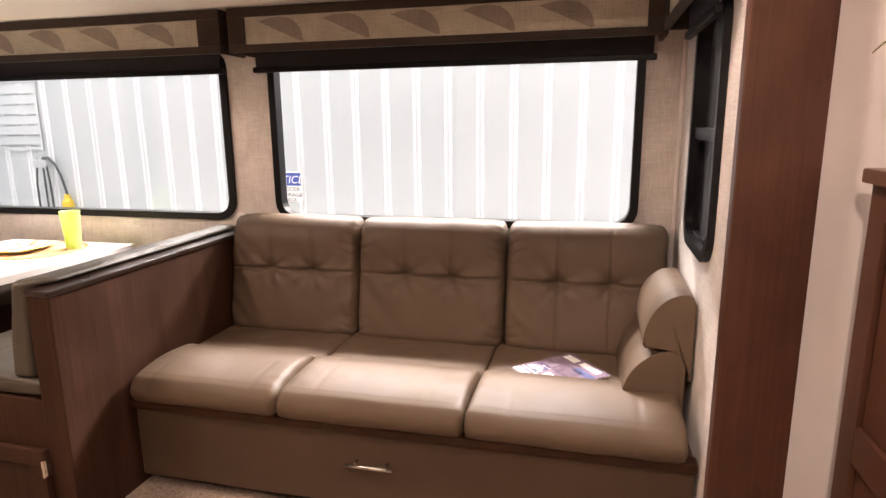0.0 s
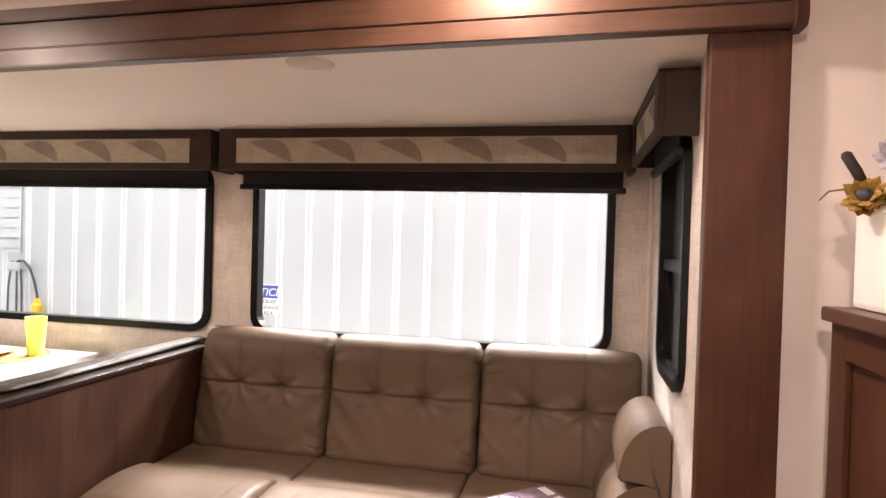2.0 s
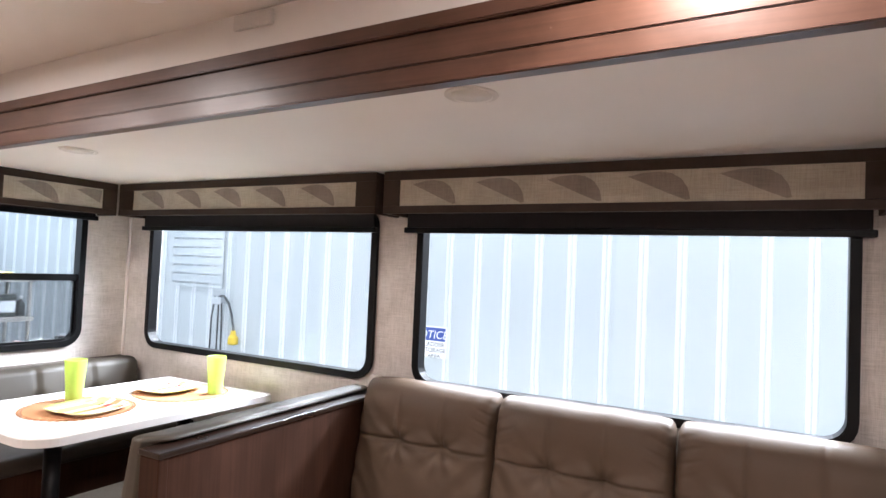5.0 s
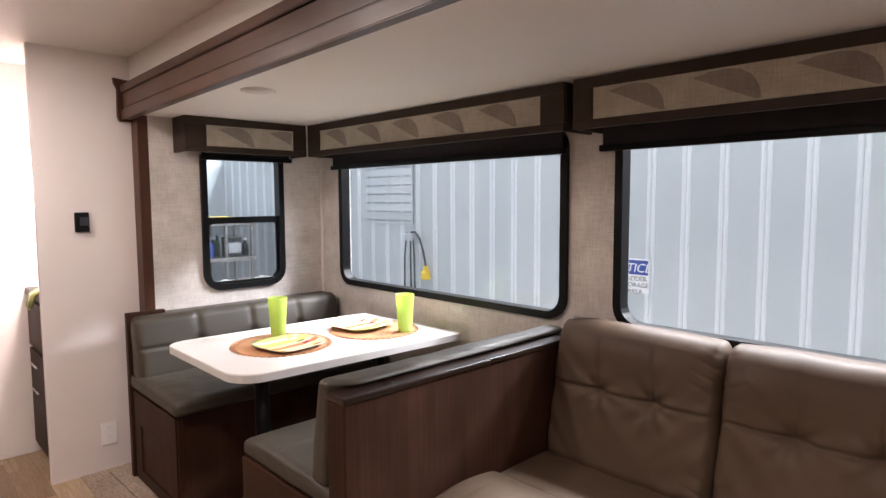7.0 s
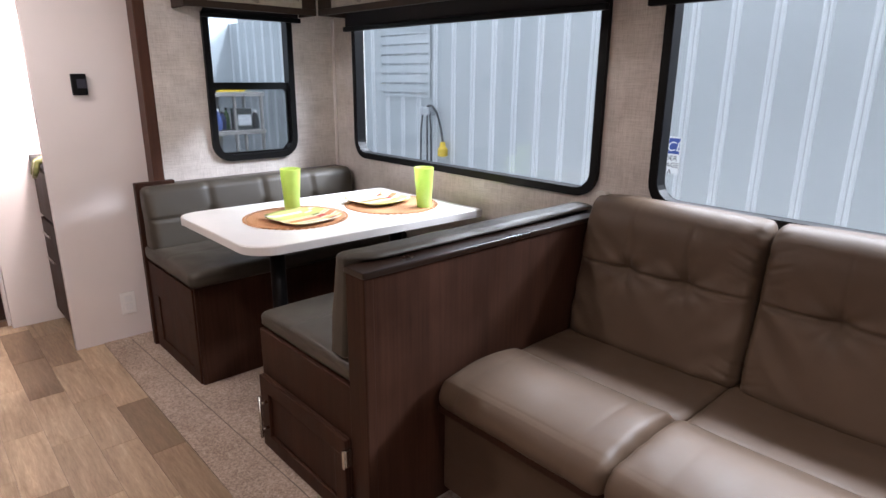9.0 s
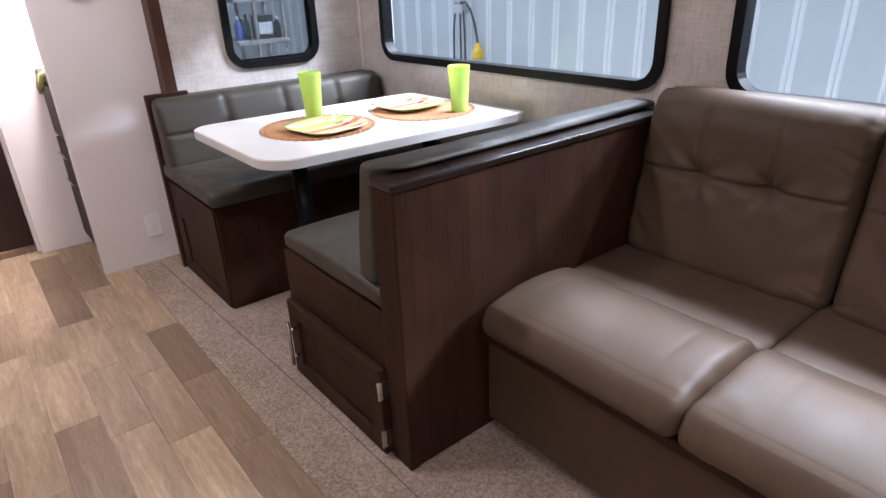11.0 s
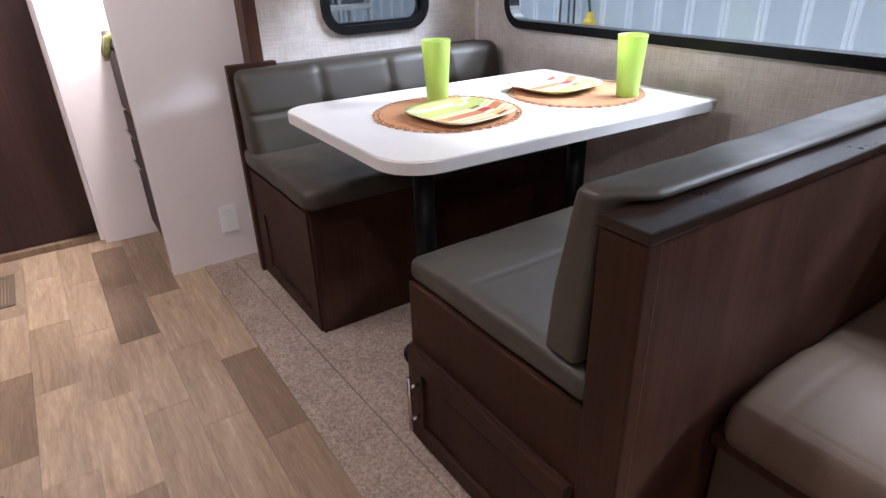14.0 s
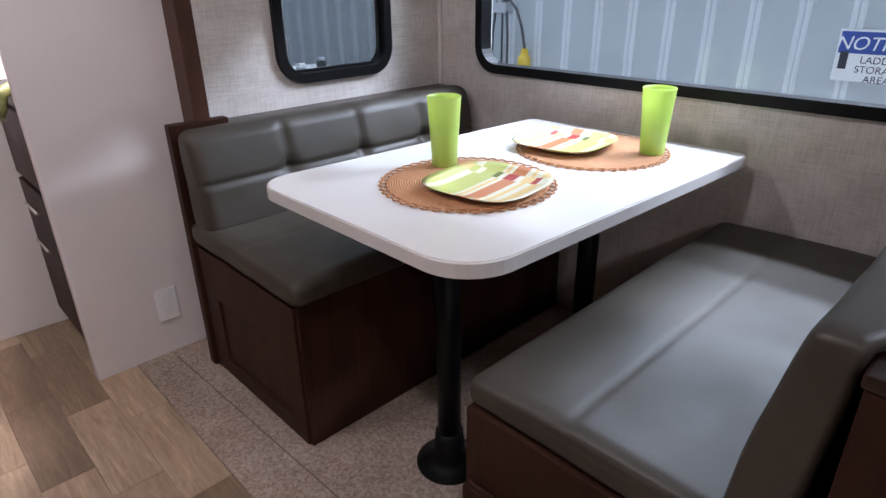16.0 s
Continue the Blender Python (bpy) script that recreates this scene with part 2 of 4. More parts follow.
def plank_build(nt, bsdf):
    """Printed oak: wavy open grain, pale flecks, planks of unlike tone."""
    soft = noise_tex(nt, coords(nt, (3.2, 17, 1)), 1.0, 5, 0.62)
    vein = nt.nodes.new("ShaderNodeTexNoise")
    for key, value in (("Scale", 1.0), ("Detail", 5.0), ("Roughness", 0.7), ("Distortion", 1.6)):
        vein.inputs[key].default_value = value
    info = nt.nodes.new("ShaderNodeObjectInfo")
    shift = nt.nodes.new("ShaderNodeVectorMath")
    shift.operation = "ADD"
    nt.links.new(coords(nt, (3.0, 34, 1)), shift.inputs[0])
    nt.links.new(mix(nt, (0.0, 0.0, 0.0), (37.0, 19.0, 11.0), info.outputs["Random"]), shift.inputs[1])
    nt.links.new(shift.outputs["Vector"], vein.inputs["Vector"])
    fleck = noise_tex(nt, coords(nt, (22, 150, 1)), 1.0, 3, 0.6)
    col = ramp(nt, vein.outputs["Fac"], [(0.30, (0.292, 0.203, 0.132)), (0.47, (0.378, 0.279, 0.189)), (0.60, (0.428, 0.323, 0.221)), (0.74, (0.520, 0.410, 0.292))])
    col = mix(nt, col, ramp(nt, soft, [(0.3, (0.78, 0.76, 0.74)), (0.7, (1.12, 1.11, 1.10))]), 1.0, "MULTIPLY")
    col = mix(nt, col, ramp(nt, fleck, [(0.35, (0.90, 0.89, 0.88)), (0.65, (1.06, 1.06, 1.06))]), 1.0, "MULTIPLY")
    col = mix(nt, col, ramp(nt, info.outputs["Random"], [(0.0, (0.52, 0.47, 0.43)), (0.25, (0.66, 0.61, 0.57)), (0.5, (0.85, 0.82, 0.79)), (0.75, (1.02, 1.00, 0.98)), (1.0, (1.24, 1.22, 1.19))]), 1.0, "MULTIPLY")
    nt.links.new(col, bsdf.inputs["Base Color"])
    nt.links.new(ramp(nt, soft, [(0.2, (0.40,) * 3), (0.8, (0.54,) * 3)]), bsdf.inputs["Roughness"])
    bump(nt, bsdf, vein.outputs["Fac"], 0.08)


PLANK = material("oak_vinyl", plank_build)
SOFA_LEATHER = leather("taupe_leatherette", (0.108, 0.072, 0.048), 0.47, 0.28)
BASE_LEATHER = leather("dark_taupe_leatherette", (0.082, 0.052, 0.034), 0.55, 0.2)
BOOTH_LEATHER = leather("grey_brown_leatherette", (0.051, 0.0425, 0.032), 0.46, 0.42)
LINEN = linen("linen_wallcovering", (0.70, 0.652, 0.615), (0.50, 0.452, 0.418))
PANEL = plain("pale_wall_panel", (0.77, 0.715, 0.70), 0.55, vary=0.02, scale=5, grain=0.06)
CEIL = plain("ceiling_vinyl", (0.78, 0.74, 0.70), 0.6, vary=0.02, scale=4, grain=0.08)
CARPET = material("speckled_carpet", carpet_build)
BLACK = plain("black_frame", (0.004, 0.004, 0.0048), 0.42, vary=0.2, grain=0.04, sheen=0.2)
SHADE = plain("dark_shade_cloth", (0.010, 0.007, 0.009), 0.8, vary=0.2, grain=0.2)
VALANCE = plain("espresso_valance", (0.040, 0.026, 0.019), 0.55, vary=0.15, grain=0.1, sheen=0.2)
FABRIC = linen("valance_fabric", (0.46, 0.42, 0.34), (0.34, 0.30, 0.245))
LEAF = linen("valance_leaf", (0.27, 0.235, 0.20), (0.20, 0.17, 0.145))
LAMINATE = plain("table_laminate", (0.80, 0.78, 0.76), 0.28, vary=0.03, scale=8, grain=0.03)
EDGE = plain("table_edge", (0.62, 0.60, 0.58), 0.4, vary=0.04)
CHROME = plain("brushed_nickel", (0.62, 0.60, 0.57), 0.25, 1.0, vary=0.05)
WHITE_PLASTIC = plain("white_plastic", (0.86, 0.85, 0.84), 0.4, vary=0.02)
PAPER = plain("paper_white", (0.82, 0.82, 0.82), 0.6, vary=0.02)
GLASS = material("window_glass", glass_build)
FINE_SCREEN = material("fine_insect_screen", screen_build(0.30))
DENSE_SCREEN = material("dense_insect_screen", screen_build(0.80))
CUP = material("lime_plastic", cup_build)
WOVEN = material("woven_straw", mat_build)
PLATE = material("striped_melamine", plate_build)
MAGAZINE = material("magazine_cover", magazine_build)
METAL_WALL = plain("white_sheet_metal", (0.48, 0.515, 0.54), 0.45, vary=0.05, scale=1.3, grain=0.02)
# same sheet metal, painted paler for the light its ribs catch
LIT_RIB = plain("lit_sheet_metal_rib", (0.68, 0.71, 0.735), 0.35, vary=0.03, grain=0.02)
CONCRETE = plain("concrete", (0.36, 0.36, 0.35), 0.8, vary=0.15, scale=3, grain=0.3)
BLUE = plain("sign_blue", (0.03, 0.07, 0.32), 0.4)
INK = plain("dark_ink", (0.03, 0.03, 0.045), 0.6)
YELLOW = plain("yellow_plastic", (0.75, 0.52, 0.03), 0.4)
CABLE = plain("grey_cable", (0.06, 0.065, 0.07), 0.5)
GREY_BOX = plain("grey_box", (0.45, 0.47, 0.5), 0.5)
RACK = plain("rack_grey", (0.24, 0.23, 0.22), 0.6)
BOTTLE_BLUE = plain("blue_bottle", (0.06, 0.10, 0.30), 0.3)
BOTTLE_BLACK = plain("black_bottle", (0.02, 0.025, 0.025), 0.3)
GREEN_LABEL = plain("green_label", (0.10, 0.22, 0.08), 0.5)
TOWEL = plain("green_towel", (0.50, 0.47, 0.30), 0.95, vary=0.3, scale=60, grain=0.6)
LILAC = plain("lilac_print", (0.24, 0.18, 0.24), 0.25, vary=0.25, scale=30, grain=0.0)
LILAC_DARK = plain("mauve_print", (0.17, 0.12, 0.16), 0.25, vary=0.35, scale=40, grain=0.0)
BLUE_GREY = plain("blue_grey_print", (0.13, 0.15, 0.30), 0.25, vary=0.3, scale=40, grain=0.0)
TOWEL_STRIPE = plain("olive_towel_stripe", (0.20, 0.21, 0.07), 0.95, vary=0.3, scale=60, grain=0.6)
PETAL = plain("dried_petal", (0.30, 0.17, 0.035), 0.8, vary=0.3, scale=50)
PALE_PETAL = plain("pale_petal", (0.48, 0.44, 0.52), 0.8, vary=0.2, scale=50)
SEED = plain("dark_seed_head", (0.028, 0.016, 0.016), 0.8, vary=0.3, scale=60, grain=0.4)
LEAF_GREEN = plain("dry_leaf", (0.16, 0.15, 0.035), 0.8, vary=0.3, scale=50)
SEAM = plain("carpet_seam_thread", (0.15, 0.12, 0.10), 0.9, vary=0.2)
SPEAKER = plain("speaker_cloth", (0.68, 0.64, 0.60), 0.8, vary=0.05, scale=200, grain=0.4)
REGISTER = plain("tan_register", (0.15, 0.108, 0.072), 0.5, vary=0.1)
PINK = plain("pale_pink_cloth", (0.60, 0.42, 0.42), 0.8, vary=0.2)


def lamp_build(nt, bsdf):
    bsdf.inputs["Base Color"].default_value = (0.9, 0.88, 0.84, 1)
    bsdf.inputs["Emission Color"].default_value = (1.0, 0.86, 0.74, 1)
    bsdf.inputs["Emission Strength"].default_value = 9.0


LAMP_GLOW = material("lit_lens", lamp_build)


# ---- building helpers ----
def link(name, bm, mat, parent=None, label="", smooth=False):
    me = bpy.data.meshes.new(name)
    bmesh.ops.recalc_face_normals(bm, faces=bm.faces)
    bm.to_mesh(me)
    bm.free()
    me.materials.append(mat)
    if smooth:
        for p in me.polygons:
            p.use_smooth = True
    ob = new(name, me)
    if parent is not None:
        ob.parent = parent
    if label:
        ob["label"] = label
    return ob


def part(name, bm, mat, parent, label="", smooth=False):
    return link(name, bm, mat, parent, label, smooth)


def thing(name, label, category, group="", kind=""):
    return tagged(new(name), label, category, group, kind)


def solid(lo, hi, bevel=0.0, bm=None, seg=2):
    """A box between two corners, with rounded edges."""
    b = bmesh.new()
    bmesh.ops.create_cube(b, size=1.0)
    for v in b.verts:
        v.co = Vector([(lo[i] + hi[i]) / 2 + v.co[i] * (hi[i] - lo[i]) for i in range(3)])
    if bevel:
        bmesh.ops.bevel(b, geom=list(b.edges), offset=bevel, segments=seg, affect="EDGES", profile=0.6)
    if bm is None:
        return b
    me = bpy.data.meshes.new("tmp")
    b.to_mesh(me)
    b.free()
    bm.from_mesh(me)
    bpy.data.meshes.remove(me)
    return bm


def tube(points, radius, sides=10, bm=None, ends=True):
    """A round bar along a line of points."""
    bm = bm or bmesh.new()
    rings = []
    pts = [Vector(p) for p in points]
    for i, p in enumerate(pts):
        d = (pts[min(i + 1, len(pts) - 1)] - pts[max(i - 1, 0)]).normalized()
        a = d.orthogonal().normalized() if abs(d.z) > 0.9 else d.cross(Vector((0, 0, 1))).normalized()
        if rings and a.dot(last) < 0:
            a = -a
        last = a
        c = d.cross(a)
        r = radius[i] if isinstance(radius, (list, tuple)) else radius
        rings.append([bm.verts.new(p + r * (math.cos(2 * math.pi * k / sides) * a + math.sin(2 * math.pi * k / sides) * c)) for k in range(sides)])
    for u, w in zip(rings, rings[1:]):
        for k in range(sides):
            bm.faces.new((u[k], u[(k + 1) % sides], w[(k + 1) % sides], w[k]))
    if ends:
        bm.faces.new(rings[0][::-1])
        bm.faces.new(rings[-1])
    return bm


def lathe(profile, where=(0, 0, 0), sides=32, bm=None):
    bm = bm or bmesh.new()
    rings = []
    for r, z in profile:
        rings.append([bm.verts.new((where[0] + r * math.cos(2 * math.pi * k / sides), where[1] + r * math.sin(2 * math.pi * k / sides), where[2] + z)) for k in range(sides)])
    for u, w in zip(rings, rings[1:]):
        for k in range(sides):
            bm.faces.new((u[k], u[(k + 1) % sides], w[(k + 1) % sides], w[k]))
    bm.faces.new(rings[0])
    bm.faces.new(rings[-1])
    return bm


def extrude_outline(outline, to3, depth_a, depth_b, bm=None):
    """A prism: outline in 2D, to3(u, v, d) gives the place."""
    bm = bm or bmesh.new()
    a = [bm.verts.new(to3(u, v, depth_a)) for u, v in outline]
    b = [bm.verts.new(to3(u, v, depth_b)) for u, v in outline]
    bm.faces.new(a)
    bm.faces.new(b[::-1])
    for i in range(len(a)):
        j = (i + 1) % len(a)
        bm.faces.new((a[i], a[j], b[j], b[i]))
    return bm


def rounded_rect(u0, v0, u1, v1, r, n=6):
    pts = []
    for cx, cy, a0 in ((u1 - r, v1 - r, 0), (u0 + r, v1 - r, 90), (u0 + r, v0 + r, 180), (u1 - r, v0 + r, 270)):
        for k in range(n + 1):
            a = radians(a0 + 90 * k / n)
            pts.append((cx + r * math.cos(a), cy + r * math.sin(a)))
    return pts


def ring(outer, inner, to3, da, db, bm=None):
    """A frame between two outlines with the same number of points."""
    bm = bm or bmesh.new()
    oa, ob_, ia, ib = ([bm.verts.new(to3(u, v, d)) for u, v in o] for o, d in ((outer, da), (outer, db), (inner, da), (inner, db)))
    n = len(oa)
    for i in range(n):
        j = (i + 1) % n
        for q in ((oa[i], oa[j], ia[j], ia[i]), (ob_[i], ib[i], ib[j], ob_[j]), (oa[i], ob_[i], ob_[j], oa[j]), (ia[i], ia[j], ib[j], ib[i])):
            bm.faces.new(q)
    return bm


def cushion(lo, hi, r, cuts=18, shape=None):
    """A soft box with round edges; shape(p, n) moves its skin."""
    r = Vector(r) if isinstance(r, tuple) else Vector((r, r, r))
    b = bmesh.new()
    bmesh.ops.create_cube(b, size=2.0)
    bmesh.ops.subdivide_edges(b, edges=list(b.edges), cuts=cuts, use_grid_fill=True)
    half = Vector([(hi[i] - lo[i]) / 2 for i in range(3)])
    mid = Vector([(hi[i] + lo[i]) / 2 for i in range(3)])
    moved = []
    for v in b.verts:
        p = Vector([v.co[i] * half[i] for i in range(3)])
        inner = Vector([max(-half[i] + r[i], min(half[i] - r[i], p[i])) for i in range(3)])
        d = Vector([(p[i] - inner[i]) / r[i] for i in range(3)])
        n = d.normalized() if d.length else Vector((0, 0, 1))
        p = inner + Vector([n[i] * r[i] for i in range(3)]) + mid
        if shape:
            p = shape(p, n)
        moved.append(p)
    for v, p in zip(b.verts, moved):
        v.co = p
    return b


def bell(d, w):
    return math.exp(-(d / w) ** 2)


def wrinkle(p, k=9.0):
    return noise.noise(p * k)


XZ = lambda u, v, d: Vector((u, d, v))
YZ = lambda u, v, d: Vector((d, u, v))
XY = lambda u, v, d: Vector((u, v, d))

# ---- the plan ----
X0, X1 = -2.965, 0.805          # end walls of the slide-out
YF, YB = 2.02, 3.08             # its front and back
WIN_A = (-2.725, 0.886, -1.185, 1.62)   # dinette window: x0, z0, x1, z1 of the glass
WIN_B = (-0.917, 0.888, 0.633, 1.62)    # sofa window
WIN_L = (2.362, 0.893, 2.785, 1.62)      # end window beside the dinette: y0, z0, y1, z1
WIN_R = (2.31, 0.93, 2.70, 1.62)       # end window beside the sofa


def structure(ob, label, category):
    return tagged(ob, label, category, kind="structure")


# back wall with two openings
bm = bmesh.new()
T = 0.045
for lo, hi in (((X0 - 0.05, YB, -0.1), (WIN_A[0], YB + T, 1.95)), ((WIN_A[2], YB, -0.1), (WIN_B[0], YB + T, 1.95)), ((WIN_B[2], YB, -0.1), (X1 + 0.05, YB + T, 1.95)),
               ((WIN_A[0], YB, -0.1), (WIN_A[2], YB + T, WIN_A[1])), ((WIN_B[0], YB, -0.1), (WIN_B[2], YB + T, WIN_B[1])),
               ((WIN_A[0], YB, WIN_A[3]), (WIN_A[2], YB + T, 1.95)), ((WIN_B[0], YB, WIN_B[3]), (WIN_B[2], YB + T, 1.95))):
    solid(lo, hi, 0, bm)
structure(link("wall_back", bm, LINEN), "beige linen-look wallcovering on the slide-out's back wall", "wall")
for name, x, win, out in (("wall_end_dinette", X0, WIN_L, -1), ("wall_end_sofa", X1, WIN_R, 1)):
    bm = bmesh.new()
    xa, xb = sorted((x, x + out * T))
    for lo, hi in (((xa, YF + 0.02, -0.1), (xb, win[0], 1.95)), ((xa, win[2], -0.1), (xb, YB, 1.95)), ((xa, win[0], -0.1), (xb, win[2], win[1])), ((xa, win[0], win[3]), (xb, win[2], 1.95))):
        solid(lo, hi, 0, bm)
    structure(link(name, bm, LINEN), "beige linen-look wallcovering on a slide-out end wall", "wall")

# slide-out ceiling, sloping gently to the front
bm = bmesh.new()
quad = [(X0, YF - 0.01, 1.772), (X1, YF - 0.01, 1.815), (X1, YB, 1.779), (X0, YB, 1.776)]
low = [bm.verts.new(q) for q in quad]
top = [bm.verts.new((q[0], q[1], 1.90)) for q in quad]
bm.faces.new(low)
bm.faces.new(top[::-1])
for i in range(4):
    bm.faces.new((low[i], low[(i + 1) % 4], top[(i + 1) % 4], top[i]))
structure(link("ceiling_slide_out", bm, CEIL), "smooth off-white ceiling panel over the slide-out", "ceiling")

# main room shell
bm = bmesh.new()
quad = [(-4.6, -0.55, 0), (2.1, -0.55, 0), (2.1, 2.12, 0), (-4.6, 2.12, 0)]
low = [bm.verts.new((x, y, ceiling_z(x))) for x, y, z in quad]
top = [bm.verts.new((x, y, 2.3)) for x, y, z in quad]
bm.faces.new(low)
bm.faces.new(top[::-1])
for i in range(4):
    bm.faces.new((low[i], low[(i + 1) % 4], top[(i + 1) % 4], top[i]))
structure(link("ceiling", bm, CEIL), "off-white vinyl ceiling of the main room", "ceiling")
structure(link("wall_above_beam", solid((-3.07, YF + 0.02, 1.90), (2.1, YF + 0.08, 2.2)), CEIL), "pale wall strip between beam and ceiling", "wall")
structure(link("wall_beside_post", solid((0.855, YF + 0.034, -0.05), (2.1, YF + 0.08, 1.90)), PANEL), "pale pinkish wall panel beside the trim post", "wall")
# unseen aisle wall: pale part bounces light to the sofa, brown part absorbs it
structure(link("wall_opposite", solid((-0.90, -0.60, -0.05), (2.1, -0.55, 2.2)), PANEL), "pale plain wall across the aisle", "wall")
structure(link("wall_opposite_galley", solid((-4.6, -0.60, -0.05), (-0.90, -0.55, 2.2)), CHERRY_Z), "unseen brown wood wall across the aisle, added to soak up bounced light", "wall")
structure(link("wall_far_end", solid((2.05, -0.55, -0.05), (2.1, 2.02, 2.2)), PANEL), "pale plain end wall", "wall")
structure(link("wall_partition", solid((-3.095, 1.612, 0.0), (-3.058, 2.11, 2.12), 0.003), PANEL), "pale partition panel ending beside the dinette", "wall")
structure(link("wall_galley_side", solid((-3.62, 1.425, 0.0), (-3.575, 2.07, 2.1), 0.003), PANEL), "brightly lit pale wall behind the galley counter", "wall")
structure(link("wall_galley_back", solid((-3.575, 2.03, 0.0), (-3.095, 2.07, 2.1)), PANEL), "pale wall at the back of the galley nook", "wall")
structure(link("wall_behind_door", solid((-3.80, -0.55, -0.05), (-3.70, 1.60, 2.2)), PANEL), "pale wall around the dark door", "wall")

# beam over the opening, its end caps, and the two posts
beam = thing("beam", "reddish-brown stained wood beam with grooves over the slide-out opening", "beam", kind="structure")


def beam_z(x):
    return 1.800 + 0.015 * x


def beam_board(name, y0, y1, dz0, dz1, x0=-3.054, x1=0.968):
    b = solid((x0, y0, 0), (x1, y1, 1), 0)
    for v in b.verts:
        v.co.z = beam_z(v.co.x) + (dz0 if v.co.z < 0.5 else dz1)
    bmesh.ops.bevel(b, geom=list(b.edges), offset=0.003, segments=2, affect="EDGES")
    part(name, b, CHERRY_X, beam)


beam_board("lower_board", 1.988, 2.030, -0.002, 0.048)
beam_board("middle_board", 1.996, 2.030, 0.053, 0.126)
beam_board("upper_board", 1.988, 2.030, 0.130, 0.167)
beam_board("backing", 2.005, 2.032, 0.01, 0.16)
for x0, x1 in ((-3.057, -3.035), (0.950, 0.974)):
    z = beam_z(x0)
    outline = [(1.972, z + 0.01), (1.98, z - 0.010), (2.036, z - 0.010), (2.036, z + 0.190), (1.958, z + 0.198), (1.962, z + 0.172), (1.975, z + 0.145)]
    part("end_cap", extrude_outline(outline, YZ, x0, x1), CHERRY_Z, beam)
structure(link("post_sofa_side", solid((0.786, YF, -0.02), (0.958, YF + 0.040, beam_z(0.8) + 0.03), 0.004), CHERRY_Z), "reddish-brown stained wood trim post", "post")
structure(link("post_dinette_side", solid((-3.056, 2.035, -0.02), (-2.963, 2.085, beam_z(-3) + 0.03), 0.004), CHERRY_Z), "reddish-brown stained wood trim post", "post")

# corner trims
for n, x in (("trim_corner", X0 + 0.006), ("trim_corner", X1 - 0.006)):
    structure(link(n, tube([(x, YB - 0.006, 0.4), (x, YB - 0.006, 1.60)], 0.009, 8), PANEL), "thin pale corner moulding", "trim")


# ---- windows ----
def window(name, rect, to3, face, inward, label, bar=None, screen=None, screen_top=None):
    """Black rounded frame, proud of the wall, with set-back panes."""
    w = thing(name, label, "window", kind="structure")
    u0, v0, u1, v1 = rect
    e = 0.028
    outer = rounded_rect(u0 - e, v0 - e, u1 + e, v1 + e, 0.095)
    inner = rounded_rect(u0, v0, u1, v1, 0.070)
    inner_b = rounded_rect(u0 + 0.004, v0 + 0.004, u1 - 0.004, v1 - 0.004, 0.068)
    b = ring(outer, inner, to3, face - 0.002 * inward, face + 0.020 * inward)
    part("window_frame", b, BLACK, w)
    part("reveal", ring(inner, inner_b, to3, face + 0.019 * inward, face - 0.036 * inward), BLACK, w)
    if bar:
        part("meeting_rail", extrude_outline([(u0, bar - 0.018), (u1, bar - 0.018), (u1, bar + 0.018), (u0, bar + 0.018)], to3, face - 0.03 * inward, face + 0.006 * inward), BLACK, w)
        part("lower_sash", ring(rounded_rect(u0 - 0.002, v0 - 0.002, u1 + 0.002, bar - 0.004, 0.03), rounded_rect(u0 + 0.014, v0 + 0.014, u1 - 0.014, bar - 0.018, 0.024), to3, face - 0.02 * inward, face - 0.004 * inward), BLACK, w)
    if screen:
        part("insect_screen", extrude_outline([(u0 + 0.006, v0 + 0.010), (u1 - 0.006, v0 + 0.010), (u1 - 0.006, screen_top), (u0 + 0.006, screen_top)], to3, face - 0.0245 * inward, face - 0.0240 * inward), screen, w, "dark mesh insect screen")
    b = bmesh.new()
    extrude_outline(inner_b, to3, face - 0.030 * inward, face - 0.034 * inward, b)
    pane = part("pane", b, GLASS, w, "clear window glass")
    pane.visible_shadow = False
    return w


window("window_1", WIN_A, XZ, YB, -1, "wide black-framed window behind the dinette")
window("window_2", WIN_B, XZ, YB, -1, "wide black-framed window behind the sofa")
window("window_3", WIN_L, YZ, X0, 1, "small black-framed sliding window beside the dinette", 1.243, FINE_SCREEN, 1.23)
window("window_4", WIN_R, YZ, X1, -1, "small black-framed sliding window beside the sofa", 1.26, DENSE_SCREEN, WIN_R[3] - 0.01)


